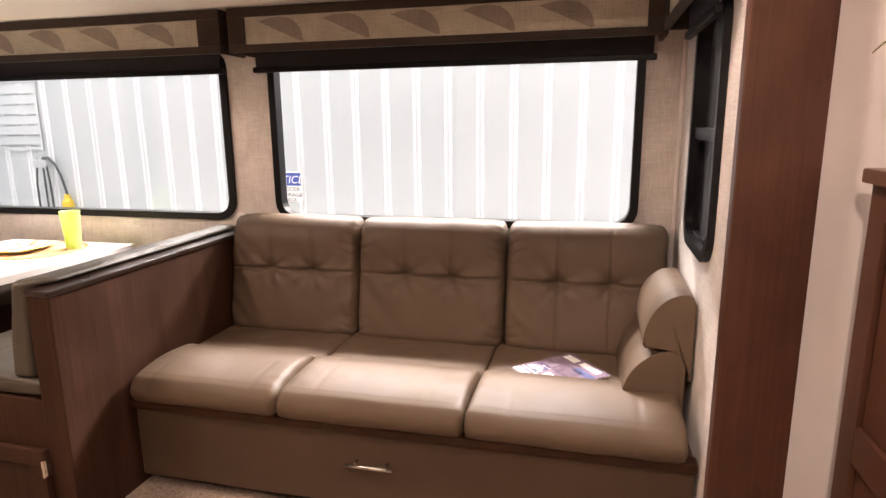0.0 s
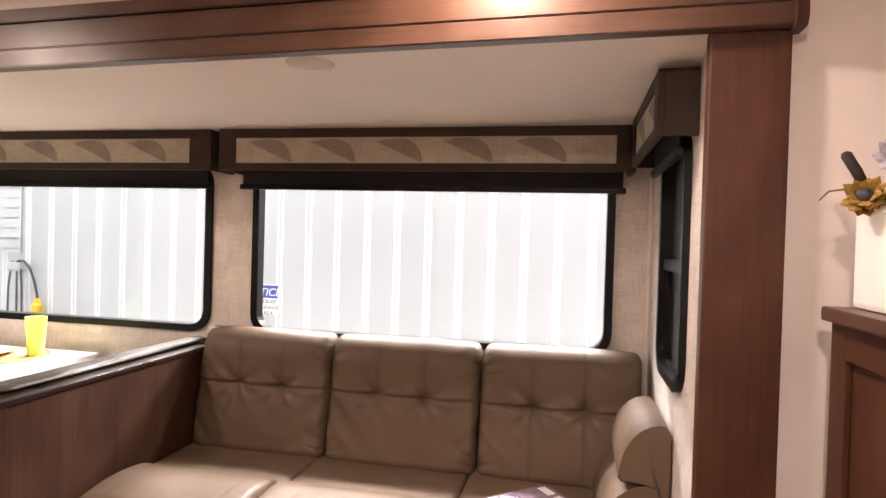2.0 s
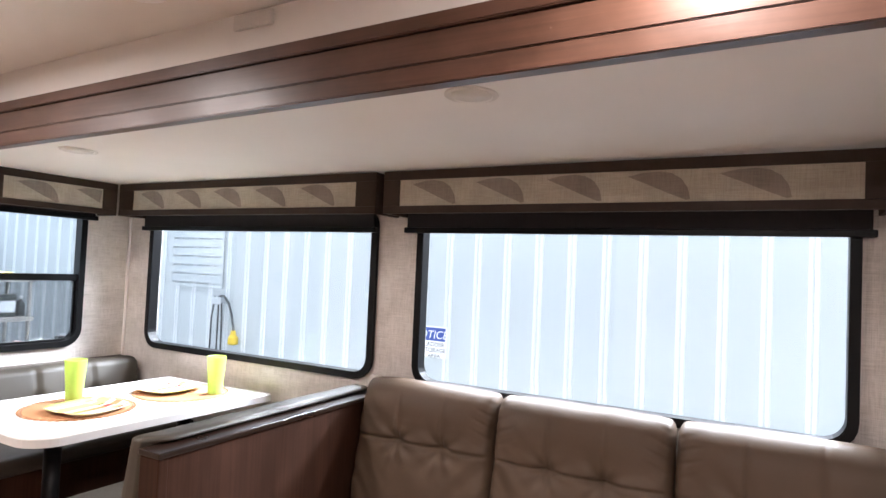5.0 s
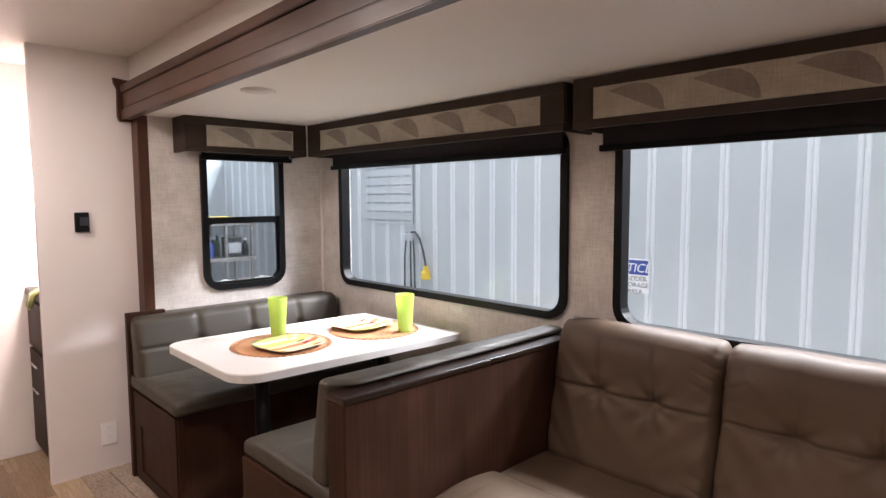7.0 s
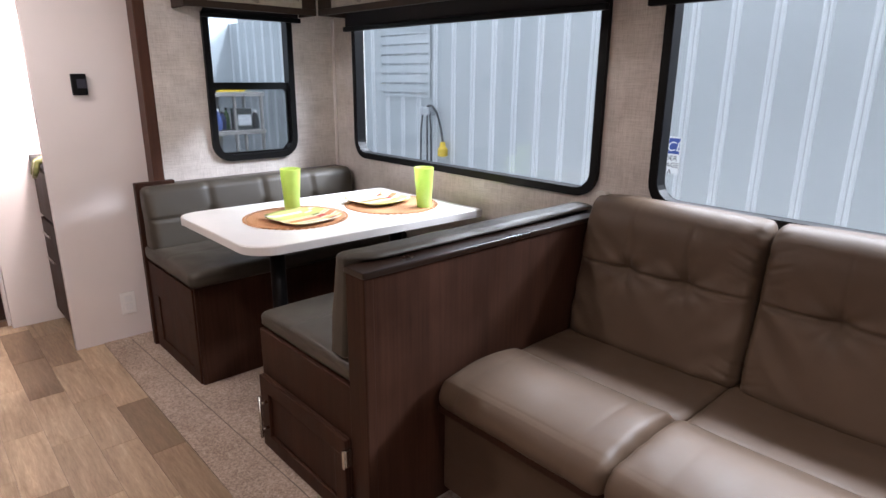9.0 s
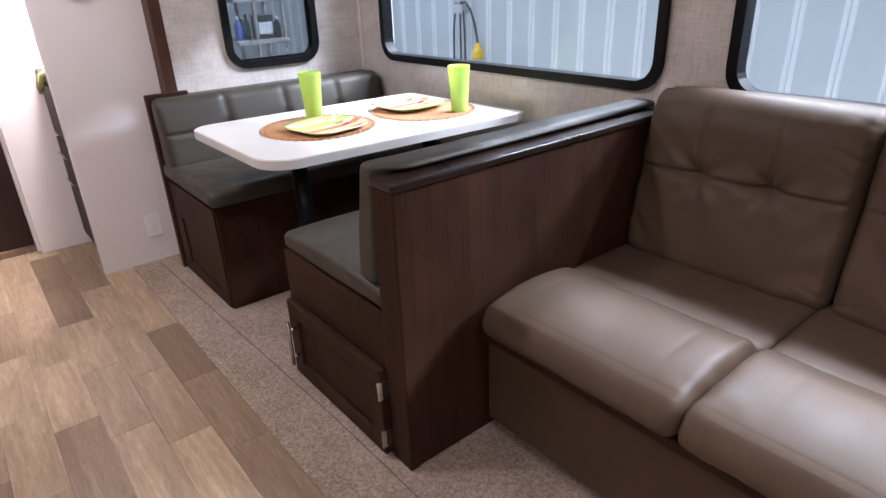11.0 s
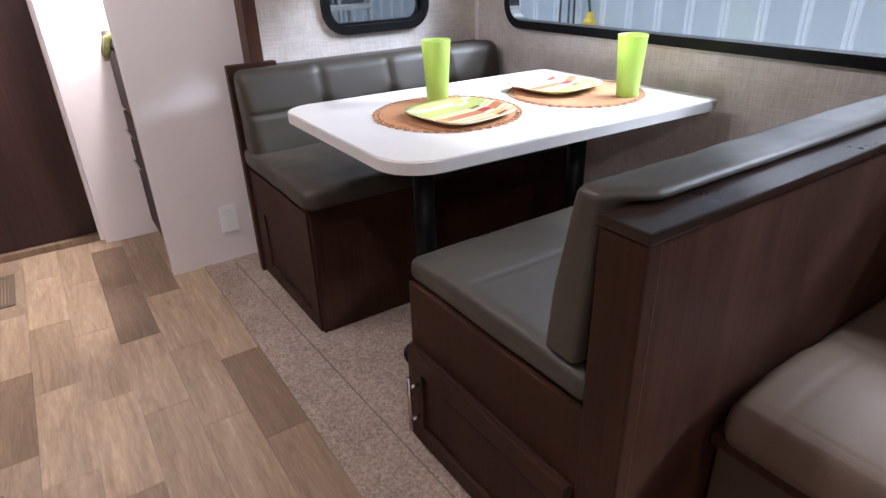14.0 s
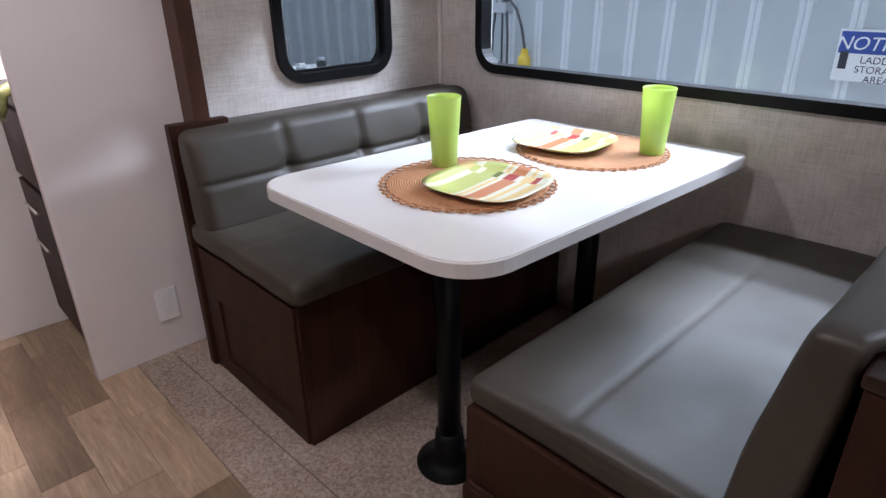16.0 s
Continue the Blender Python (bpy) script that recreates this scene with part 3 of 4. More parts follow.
# ---- valances and shades ----
def valance(label, length, depth=0.19, left=0.08, right=0.075, height=0.176, printed=True):
    """Along x from 0, front at y 0, back at +depth, bottom at z 0."""
    v = thing("valance", label, "valance", "window valances")
    part("top_rail", solid((0, 0, 0.138), (length, 0.018, height), 0.003), VALANCE, v)
    part("bottom_rail", solid((0, 0, 0), (length, 0.018, 0.031), 0.003), VALANCE, v)
    part("stile", solid((0, 0.001, 0.031), (left, 0.018, 0.138), 0.002), VALANCE, v)
    part("stile", solid((length - right, 0.001, 0.031), (length, 0.018, 0.138), 0.002), VALANCE, v)
    part("end_board", solid((0, 0.018, 0), (0.016, depth, height), 0.002), VALANCE, v)
    part("end_board", solid((length - 0.016, 0.018, 0), (length, depth, height), 0.002), VALANCE, v)
    panel = part("fabric_panel", solid((left, 0.007, 0.031), (length - right, 0.014, 0.138)), FABRIC, v, "pale woven fabric printed with taupe leaves")
    s, end = left + 0.06, length - right
    while s < end - 0.05:
        shape = [(0.0, 0.088), (0.05, 0.099), (0.10, 0.102), (0.14, 0.096), (0.172, 0.076), (0.192, 0.045), (0.20, 0.008), (0.186, 0.006), (0.13, 0.030), (0.06, 0.062)]
        pts = [(u + s, 0.031 + w) for u, w in shape if u + s < end - 0.002]
        if len(pts) > 4:
            part("leaf_print", extrude_outline(pts, XZ, 0.0062, 0.0075), LEAF, panel)
        s += 0.285
    return v


def shade(label, length):
    s = thing("roller_shade", label, "roller shade", "roller shades")
    part("cloth", solid((0.012, 0.0, 0.022), (length - 0.012, 0.004, 0.14)), SHADE, s)
    part("hem_bar", solid((0, -0.009, 0), (length, 0.013, 0.024), 0.004), BLACK, s)
    part("roll", tube([(0.01, -0.004, 0.15), (length - 0.01, -0.004, 0.15)], 0.022, 12), SHADE, s)
    return s


valance("dark-framed valance with leaf-printed fabric above the dinette window", 1.742, 0.19, 0.12, 0.106).matrix_world = pose(-2.795, 2.886, 1.596)
valance("dark-framed valance with leaf-printed fabric above the sofa window", 1.731, 0.19, 0.078, 0.072).matrix_world = pose(-1.014, 2.886, 1.596)
valance("short dark-framed valance with leaf-printed fabric above the end window", 0.680, 0.158, 0.11, 0.08).matrix_world = pose(X0 + 0.162, 2.203, 1.596, 0, 0, 90)
valance("short dark-framed valance above the end window beside the sofa", 0.680, 0.104, 0.08, 0.08).matrix_world = pose(X1 - 0.106, 2.883, 1.609, 0, 0, -90)
shade("rolled-up dark window shade above the dinette window", 1.642).matrix_world = pose(-2.797, 3.045, 1.527)
shade("rolled-up dark window shade above the sofa window", 1.697).matrix_world = pose(-1.0, 3.045, 1.527)
shade("rolled-up dark window shade above the end window", 0.53).matrix_world = pose(X0 + 0.037, 2.325, 1.565, 0, 0, 90)
shade("rolled-up dark window shade above the end window beside the sofa", 0.52).matrix_world = pose(X1 - 0.037, 2.80, 1.565, 0, 0, -90)


# ---- ceiling fittings ----
for x, y, z in ((-0.24, 2.115, 1.8003), (-1.985, 2.185, 1.7775)):
    s = thing("ceiling_speaker", "flush round off-white speaker in the slide-out ceiling", "speaker", "ceiling speakers")
    part("rim", lathe([(0.052, -0.001), (0.066, -0.003), (0.068, 0.0), (0.068, 0.004)], (x, y, z), 36), SPEAKER, s, smooth=True)
    part("grille", lathe([(0.0, -0.0035), (0.050, -0.0035), (0.051, 0.003)], (x, y, z), 36), SPEAKER, s, smooth=True)
# the added fill lamp gets the same rim and lens
for lx, ly in [(a, b) for a, b, w in CEILING_AND_FILL_LAMPS] + UNLIT_LAMPS:
    z = ceiling_z(lx)
    lit = (lx, ly) not in UNLIT_LAMPS
    l = thing("ceiling_light", "small round lit ceiling or fill light with a white rim" if lit else "small round ceiling light, switched off", "ceiling light", "ceiling lights")
    part("rim", lathe([(0.055, -0.018), (0.072, -0.012), (0.076, 0.001), (0.05, 0.001)], (lx, ly, z), 28), WHITE_PLASTIC, l, smooth=True)
    part("lens", lathe([(0.0, -0.016), (0.054, -0.016), (0.054, -0.004)], (lx, ly, z), 28), LAMP_GLOW if lit else WHITE_PLASTIC, l, "glowing frosted lens" if lit else "frosted lens")
d = thing("wall_box", "small off-white plastic box high on the wall strip", "junction box")
part("cover", solid((-0.98, 2.026, 2.040), (-0.83, 2.0405, 2.083), 0.004), SPEAKER, d)

# ---- dinette ----
bench = thing("dinette_bench", "dark walnut dinette bench with grey-brown tufted cushions against the end wall", "dinette bench", "dinette benches")
xa, xb, yf, yb = -2.892, -2.303, 1.940, 3.06
part("front_board", solid((xa + 0.0225, yf, 0.004), (xb, yf + 0.018, 0.448), 0.003), WALNUT, bench)
for lo, hi in (((xa + 0.03, yf - 0.008, 0.285), (xb - 0.01, yf, 0.440)), ((xa + 0.03, yf - 0.008, 0.008), (xb - 0.01, yf, 0.065)), ((xa + 0.03, yf - 0.008, 0.065), (xa + 0.120, yf, 0.285)), ((xb - 0.085, yf - 0.008, 0.065), (xb - 0.01, yf, 0.285))):
    part("panel_moulding", solid(lo, hi, 0.002), WALNUT, bench)
part("side_board", solid((xb - 0.018, yf + 0.018, 0.004), (xb, yb, 0.448), 0.002), WALNUT, bench)
part("seat_board", solid((xa + 0.0225, yf + 0.018, 0.430), (xb - 0.018, yb, 0.446)), WALNUT_Y, bench)
part("back_end_panel", solid((xa - 0.012, yf - 0.020, 0.004), (xa + 0.022, yf + 0.16, 0.812), 0.004), WALNUT, bench)
part("back_board", solid((X0 + 0.003, 2.105, 0.004), (xa + 0.012, yb, 0.79), 0.003), WALNUT_Y, bench)


def bench_seat(p, n):
    q = p.copy()
    if n.z > 0.3:
        q.z += 0.010 * (1 - ((p.x - mx) / hx) ** 2) - 0.005 * bell(p.x - mx - 0.02, 0.006)
    q.z += 0.004 * wrinkle(p, 7)
    return q


mx, hx = (xa + xb) / 2 + 0.02, 0.30
part("seat_cushion", cushion((xa + 0.024, yf - 0.020, 0.449), (xb + 0.030, yb, 0.520), 0.028, 40, bench_seat), BOOTH_LEATHER, bench, smooth=True)


def bench_back(side):
    def f(p, n):
        q = p.copy()
        t = (p.z - 0.49) / 0.31
        face = n.x * side
        if face > 0.2:
            puff = 0.018 * max(0, 1 - ((t - 0.5) / 0.6) ** 2)
            for yy in (2.22, 2.50, 2.78):
                puff -= 0.013 * bell(p.y - yy, 0.012) * (0.15 + 0.85 * bell(t - 0.78, 0.30))
                puff -= 0.016 * bell(math.hypot(p.y - yy, (p.z - 0.655)), 0.028)
            puff -= 0.006 * bell(p.z - 0.655, 0.010)
            q.x += side * puff
        q.x += side * 0.055 * (1 - t) * (p.x - xa - 0.024) / 0.087
        q += n * 0.003 * wrinkle(p, 8)
        return q
    return f


part("back_cushion", cushion((xa + 0.024, yf - 0.012, 0.500), (xa + 0.111, yb - 0.01, 0.802), 0.034, 84, bench_back(1)), BOOTH_LEATHER, bench, smooth=True)

bench2 = thing("dinette_bench", "dark walnut dinette bench with half wall and grey-brown cushions", "dinette bench", "dinette benches")
xa2, xb2 = -1.735, -1.178
part("front_board", solid((xa2, 1.955, 0.004), (xb2, 1.973, 0.458), 0.003), WALNUT, bench2)
DX0, DX1, DZ0, DZ1 = xa2 + 0.012, xb2 - 0.006, 0.014, 0.292
door = part("door", solid((DX0, 1.944, DZ0), (DX1, 1.954, DZ1), 0.003), WALNUT, bench2)
for lo, hi in (((DX0, 1.932, DZ1 - 0.055), (DX1, 1.944, DZ1)), ((DX0, 1.932, DZ0), (DX1, 1.944, DZ0 + 0.055)), ((DX0, 1.932, DZ0 + 0.055), (DX0 + 0.060, 1.944, DZ1 - 0.055)), ((DX1 - 0.060, 1.932, DZ0 + 0.055), (DX1, 1.944, DZ1 - 0.055))):
    part("frame_rail", solid(lo, hi, 0.003), WALNUT, door)
hb = tube([(xa2 + 0.060, 1.905, 0.075), (xa2 + 0.060, 1.905, 0.235)], 0.006)
tube([(xa2 + 0.060, 1.936, 0.105), (xa2 + 0.060, 1.905, 0.105)], 0.005, 8, hb)
tube([(xa2 + 0.060, 1.936, 0.205), (xa2 + 0.060, 1.905, 0.205)], 0.005, 8, hb)
part("handle", hb, CHROME, door, "brushed nickel bar handle", True)
for z in (0.075, 0.235):
    h = solid((xb2 - 0.010, 1.928, z - 0.028), (xb2 + 0.004, 1.953, z + 0.028), 0.003)
    tube([(xb2 - 0.004, 1.926, z - 0.03), (xb2 - 0.004, 1.926, z + 0.03)], 0.005, 8, h)
    part("hinge", h, CHROME, bench2, "nickel cabinet hinge")
part("side_board", solid((xa2, 1.973, 0.004), (xa2 + 0.018, 3.06, 0.458), 0.002), WALNUT, bench2)
part("seat_board", solid((xa2 + 0.018, 1.973, 0.440), (xb2, 3.06, 0.457)), WALNUT_Y, bench2)
part("half_wall", solid((-1.174, 1.985, 0.004), (-1.097, 3.06, 0.800), 0.003), WALNUT, bench2)
part("corner_stile", solid((-1.178, 1.952, 0.004), (-1.093, 1.985, 0.800), 0.004), WALNUT, bench2)
cap = solid((-1.182, 1.948, 0.800), (-1.088, 3.06, 0.818), 0.004)
part("cap_rail", cap, WALNUT_Y, bench2, "glossy dark wood cap rail")


def seat2(p, n):
    q = p.copy()
    if n.z > 0.3:
        q.z += 0.010 * (1 - ((p.x + 1.46) / 0.26) ** 2) - 0.0030 * bell(p.x + 1.530, 0.006)
    q.z += 0.004 * wrinkle(p, 6)
    return q


part("seat_cushion", cushion((xa2 - 0.008, 1.958, 0.459), (-1.176, 3.06, 0.522), (0.026, 0.026, 0.024), 60, seat2), BOOTH_LEATHER, bench2, smooth=True)


def back2(p, n):
    q = p.copy()
    t = (p.z - 0.525) / 0.32
    q.x -= 0.052 * (1 - t) * (0.6 + 0.4 * (n.x < 0))
    if n.x < -0.2:
        q.x -= 0.012 * max(0, 1 - ((t - 0.5) / 0.6) ** 2)
    # the top rolls over the cap rail behind the first hand's width
    over = max(0.0, min(1.0, (p.y - 1.985) / 0.05))
    if p.z > 0.824:
        q.x += 0.036 * over * max(0.0, min(1.0, (p.x + 1.225) / 0.045))
    q += n * 0.003 * wrinkle(p, 8)
    return q


part("back_cushion", cushion((-1.232, 1.960, 0.525), (-1.180, 3.05, 0.842), (0.016, 0.020, 0.014), 60, back2), BOOTH_LEATHER, bench2, smooth=True)

# table
table = thing("dinette_table", "white laminate dinette table with rounded corners on black posts", "table")
TABLE_MID = Vector((-2.06, 2.465))


def table_outline(inset=0.0):
    """Round corners towards the aisle, small ones at the wall, set slightly askew."""
    pts = []
    for cx, cy, r, a0 in ((-1.700, 2.990, 0.022, 0), (-2.420, 2.990, 0.022, 90), (-2.420, 1.942, 0.085, 180), (-1.700, 1.942, 0.110, 270)):
        sx, sy = (1 if cx > TABLE_MID.x else -1), (1 if cy > TABLE_MID.y else -1)
        for k in range(9):
            a = radians(a0 + 90 * k / 8)
            u = cx - sx * r + (r - inset) * math.cos(a)
            v = cy - sy * r + (r - inset) * math.sin(a)
            pts.append((u + 0.040 * (v - TABLE_MID.y), v + 0.035 * (u - TABLE_MID.x) * (v - 1.942)))
    return pts


near = table_outline()
b = ring(near, table_outline(0.003), XY, 0.709, 0.737)
part("edge_band", b, EDGE, table)
b = extrude_outline(table_outline(0.0028), XY, 0.711, 0.740)
bmesh.ops.bevel(b, geom=[e for e in b.edges if abs(e.verts[0].co.z - 0.74) < 1e-5 and abs(e.verts[1].co.z - 0.74) < 1e-5], offset=0.003, segments=2, affect="EDGES")
part("tabletop", b, LAMINATE, table, "white laminate tabletop")
for y in (2.17, 2.76):
    part("post", tube([(-2.0, y, 0.012), (-2.0, y, 0.69)], 0.030, 20), BLACK, table, smooth=True)
    part("floor_flange", lathe([(0.088, 0.002), (0.088, 0.010), (0.062, 0.022), (0.040, 0.055), (0.036, 0.11), (0.030, 0.11)], (-2.0, y, 0), 28), BLACK, table, smooth=True)
    part("top_flange", lathe([(0.035, 0.64), (0.05, 0.675), (0.085, 0.700), (0.085, 0.712)], (-2.0, y, 0), 28), BLACK, table, smooth=True)

# table setting
for k, (x, y) in enumerate(((-2.058, 2.294), (-2.012, 2.748))):
    m = thing("placemat", "round woven straw placemat with a looped edge on the table", "placemat", "placemats")
    m.location = (x, y, 0.7405)
    part("weave", lathe([(0.0, 0.005), (0.06, 0.0052), (0.14, 0.0048), (0.190, 0.0048), (0.195, 0.0025), (0.195, 0.0)], (0, 0, 0), 48), WOVEN, m, smooth=True)
    b = bmesh.new()
    for j in range(46):
        a0, da = 2 * math.pi * j / 46, 2 * math.pi / 46
        pts = [((0.192 + 0.018 * math.sin(math.pi * s / 6)) * math.cos(a0 + da * (s / 6 * 1.3)), (0.192 + 0.018 * math.sin(math.pi * s / 6)) * math.sin(a0 + da * (s / 6 * 1.3)), 0.003) for s in range(7)]
        tube(pts, 0.0022, 5, b)
    part("looped_edge", b, WOVEN, m)
for k, (x, y, z, rz) in enumerate(((-1.990, 2.290, 0.7465, 8), (-2.090, 2.728, 0.7465, 6))):
    p = thing("plate", "square melamine plate with lime, cream and red stripes", "plate", "plates")
    p.matrix_world = pose(x, y, z, 0, 0, rz)
    b = bmesh.new()
    rings = []
    for s, h in ((0.02, 0.004), (0.07, 0.0042), (0.098, 0.007), (0.118, 0.014), (0.132, 0.019), (0.131, 0.0165), (0.10, 0.002), (0.02, 0.0008)):
        rings.append([b.verts.new((s * math.copysign(abs(math.cos(a)) ** 0.6, math.cos(a)), s * math.copysign(abs(math.sin(a)) ** 0.6, math.sin(a)), h)) for a in (2 * math.pi * (j + 0.5) / 48 for j in range(48))])
    for u, w in zip(rings, rings[1:]):
        for j in range(48):
            b.faces.new((u[j], u[(j + 1) % 48], w[(j + 1) % 48], w[j]))
    b.faces.new(rings[0])
    b.faces.new(rings[-1])
    dish = part("dish", b, PLATE, p, smooth=True)
    if k:
        dish.scale.x = -1
for x, y, z in ((-2.196, 2.353, 0.7455), (-1.868, 2.818, 0.7455)):
    c = thing("cup", "tall lime-green translucent plastic cup on a placemat", "cup", "cups")
    b = lathe([(0.0, 0.0), (0.031, 0.0), (0.0325, 0.004), (0.0345, 0.05), (0.0385, 0.11), (0.0425, 0.168), (0.0435, 0.174), (0.042, 0.175), (0.0405, 0.168), (0.0325, 0.05), (0.030, 0.006), (0.0, 0.005)], (x, y, z), 36)
    part("body", b, CUP, c, smooth=True)

# ---- sofa ----
sofa = thing("sofa", "taupe leatherette three-seat sofa with tufted back cushions and rolled arm", "sofa")
SX = (-1.094, -0.503, 0.125, 0.770)
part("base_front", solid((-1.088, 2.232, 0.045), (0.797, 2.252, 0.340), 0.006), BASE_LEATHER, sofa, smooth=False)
part("base_rail", solid((-1.0915, 2.206, 0.322), (0.799, 2.256, 0.352), 0.006), WALNUT, sofa)
part("base_body", solid((-1.085, 2.252, 0.08), (0.795, 3.02, 0.345), 0.01), SOFA_LEATHER, sofa)
part("plinth", solid((-1.07, 2.285, 0.004), (0.78, 2.98, 0.08)), BLACK, sofa)
hb = tube([(-0.270, 2.195, 0.214), (-0.104, 2.195, 0.214)], 0.0065)
for x in (-0.24, -0.134):
    tube([(x, 2.233, 0.214), (x, 2.195, 0.214)], 0.005, 8, hb)
part("handle", hb, CHROME, sofa, "brushed nickel bar handle", True)


def seat_roll(x0, x1):
    m, h = (x0 + x1) / 2, (x1 - x0) / 2

    def f(p, n):
        q = p.copy()
        ex = min(1, abs(p.x - m) / h)
        edge = 1 - ex ** 26
        if n.z > 0.1:
            q.z += edge * 0.024 * (1 - ((p.y - 2.37) / 0.19) ** 2)
            q.z -= 0.0020 * (bell(p.x - m - 0.19, 0.007) + bell(p.x - m + 0.19, 0.007))
        if n.y < -0.3:
            q.y -= 0.012 * edge - 0.0020 * (bell(p.x - m - 0.19, 0.007) + bell(p.x - m + 0.19, 0.007))
        q += n * (0.004 * wrinkle(p, 5) + 0.003 * wrinkle(p, 22) * ex ** 3)
        return q
    return f


def seat_rear(x0, x1):
    m, h = (x0 + x1) / 2, (x1 - x0) / 2

    def f(p, n):
        q = p.copy()
        if n.z > 0.1:
            q.z += 0.007 * (1 - (min(1, abs(p.x - m) / h)) ** 4)
        q += n * (0.003 * wrinkle(p, 6) + 0.0015 * wrinkle(p, 25))
        return q
    return f


for x0, x1 in zip(SX, SX[1:]):
    part("seat_cushion", cushion((x0 + (0.022 if x0 < -1 else 0.001), 2.185, 0.350), (x1 - 0.001, 2.552, 0.440), (0.030 if x0 < -1 else 0.012, 0.050, 0.046), 68, seat_roll(x0, x1)), SOFA_LEATHER, sofa, smooth=True)
    part("seat_panel", cushion((x0 + 0.001, 2.548, 0.340), (x1 - 0.001, 2.98, 0.414), (0.010, 0.022, 0.022), 30, seat_rear(x0, x1)), SOFA_LEATHER, sofa, smooth=True)


def sofa_back(x0, x1):
    m, h = (x0 + x1) / 2, (x1 - x0) / 2

    def f(p, n):
        q = p.copy()
        t = (p.z - 0.40) / 0.505
        ex = min(1, abs(p.x - m) / h)
        if n.y < -0.1:
            puff = 0.030 * (1 - ex ** 5) * max(0, 1 - ((t - 0.36) / 0.72) ** 2) + 0.018 * (1 - ex ** 6) * bell(t - 0.84, 0.15)
            puff -= 0.013 * bell(p.z - 0.682, 0.0065) * (1 - ex ** 10)
            for dx in (-0.10, 0.10):
                r = math.hypot(p.x - m - dx, (p.z - 0.682) * 1.1)
                puff -= 0.030 * bell(r, 0.036)
                ang = math.atan2(p.z - 0.682, p.x - m - dx)
                puff += 0.003 * math.sin(7 * ang + 1.3) * bell(r - 0.055, 0.05)
                puff -= 0.0055 * bell(p.x - m - dx, 0.007) * (1.0 if m > 0.3 else bell(p.z - 0.76, 0.12))
            fold = noise.noise(Vector((p.x * 4 + p.z * 9, 3.1, p.z * 14 - abs(p.x - m) * 16)))
            puff += 0.010 * fold * ex ** 2 * (1.15 - 0.5 * t)
            puff += 0.004 * math.sin((p.z * 1.0 + abs(p.x - m) * 1.25) * 52) * max(0, ex - 0.5) * bell(t - 0.12, 0.22)
            side = 1 if p.x > m else -1
            if -1.05 < m + side * h < 0.7:
                # short pinched creases running in from the seam
                crease = math.sin(p.z * 150 + side * (p.x - m) * 55 + 2.5 * noise.noise(Vector((m * 7, p.z * 6, side))))
                puff -= 0.0075 * max(0.0, crease) ** 2 * max(0.0, (ex - 0.70) / 0.30) * (bell(t - 0.80, 0.13) + 0.9 * bell(t - 0.08, 0.12))
            q.y -= puff
        q.y -= 0.105 * (1 - t)
        q.z += 0.010 * (1 - ex ** 4) * (t > 0.7)
        q += n * 0.003 * wrinkle(p, 9)
        return q
    return f


for x0, x1 in ((-1.091, -0.486), (-0.481, 0.149), (0.154, 0.772)):
    part("back_cushion", cushion((x0, 2.935, 0.400), (x1, 3.045, 0.898), (0.026, 0.045, 0.045), 96, sofa_back(x0, x1)), SOFA_LEATHER, sofa, smooth=True)


def arm_roll(name, x0, x1, z0, z1, tail_z, y0, y1, label):
    """A wedge bolster: flat stitched front, quarter-round top, a tapering flap behind."""
    pts = [(x1 - 0.010, z1 - 0.008), (x1 - 0.022, z1)]
    for k in range(1, 13):
        a = radians(90 + 7.5 * k)
        pts.append((x1 - 0.030 + (x1 - 0.030 - x0) * math.cos(a), z0 + (z1 - z0) * math.sin(a)))
    pts += [(x0 + 0.004, z0 - 0.009), (x0 + 0.014, z0 - 0.011), (x1 - 0.048, z0 - 0.004), (x1 - 0.030, z0 - 0.020), (x1 - 0.012, tail_z), (x1, tail_z), (x1, z1 - 0.030)]
    b = extrude_outline(pts, XZ, y0, y1)
    rim = [e for e in b.edges if abs(e.verts[0].co.y - e.verts[1].co.y) < 1e-5]
    bmesh.ops.bevel(b, geom=rim, offset=0.009, segments=4, affect="EDGES", profile=0.6)
    ob = part(name, b, SOFA_LEATHER, sofa, label, True)
    for p in ob.data.polygons:
        p.use_smooth = len(p.vertices) < 8
    seam = tube([(x, y0 + 0.002, z) for x, z in pts[1:14]], 0.0028, 6)
    part("piping", seam, SOFA_LEATHER, ob, "stitched seam round the bolster", True)


arm_roll("arm_roll", 0.652, 0.800, 0.617, 0.784, 0.507, 2.42, 2.80, "upper wedge-shaped arm bolster")
arm_roll("arm_roll", 0.594, 0.782, 0.424, 0.602, 0.300, 2.42, 2.84, "lower wedge-shaped arm bolster")

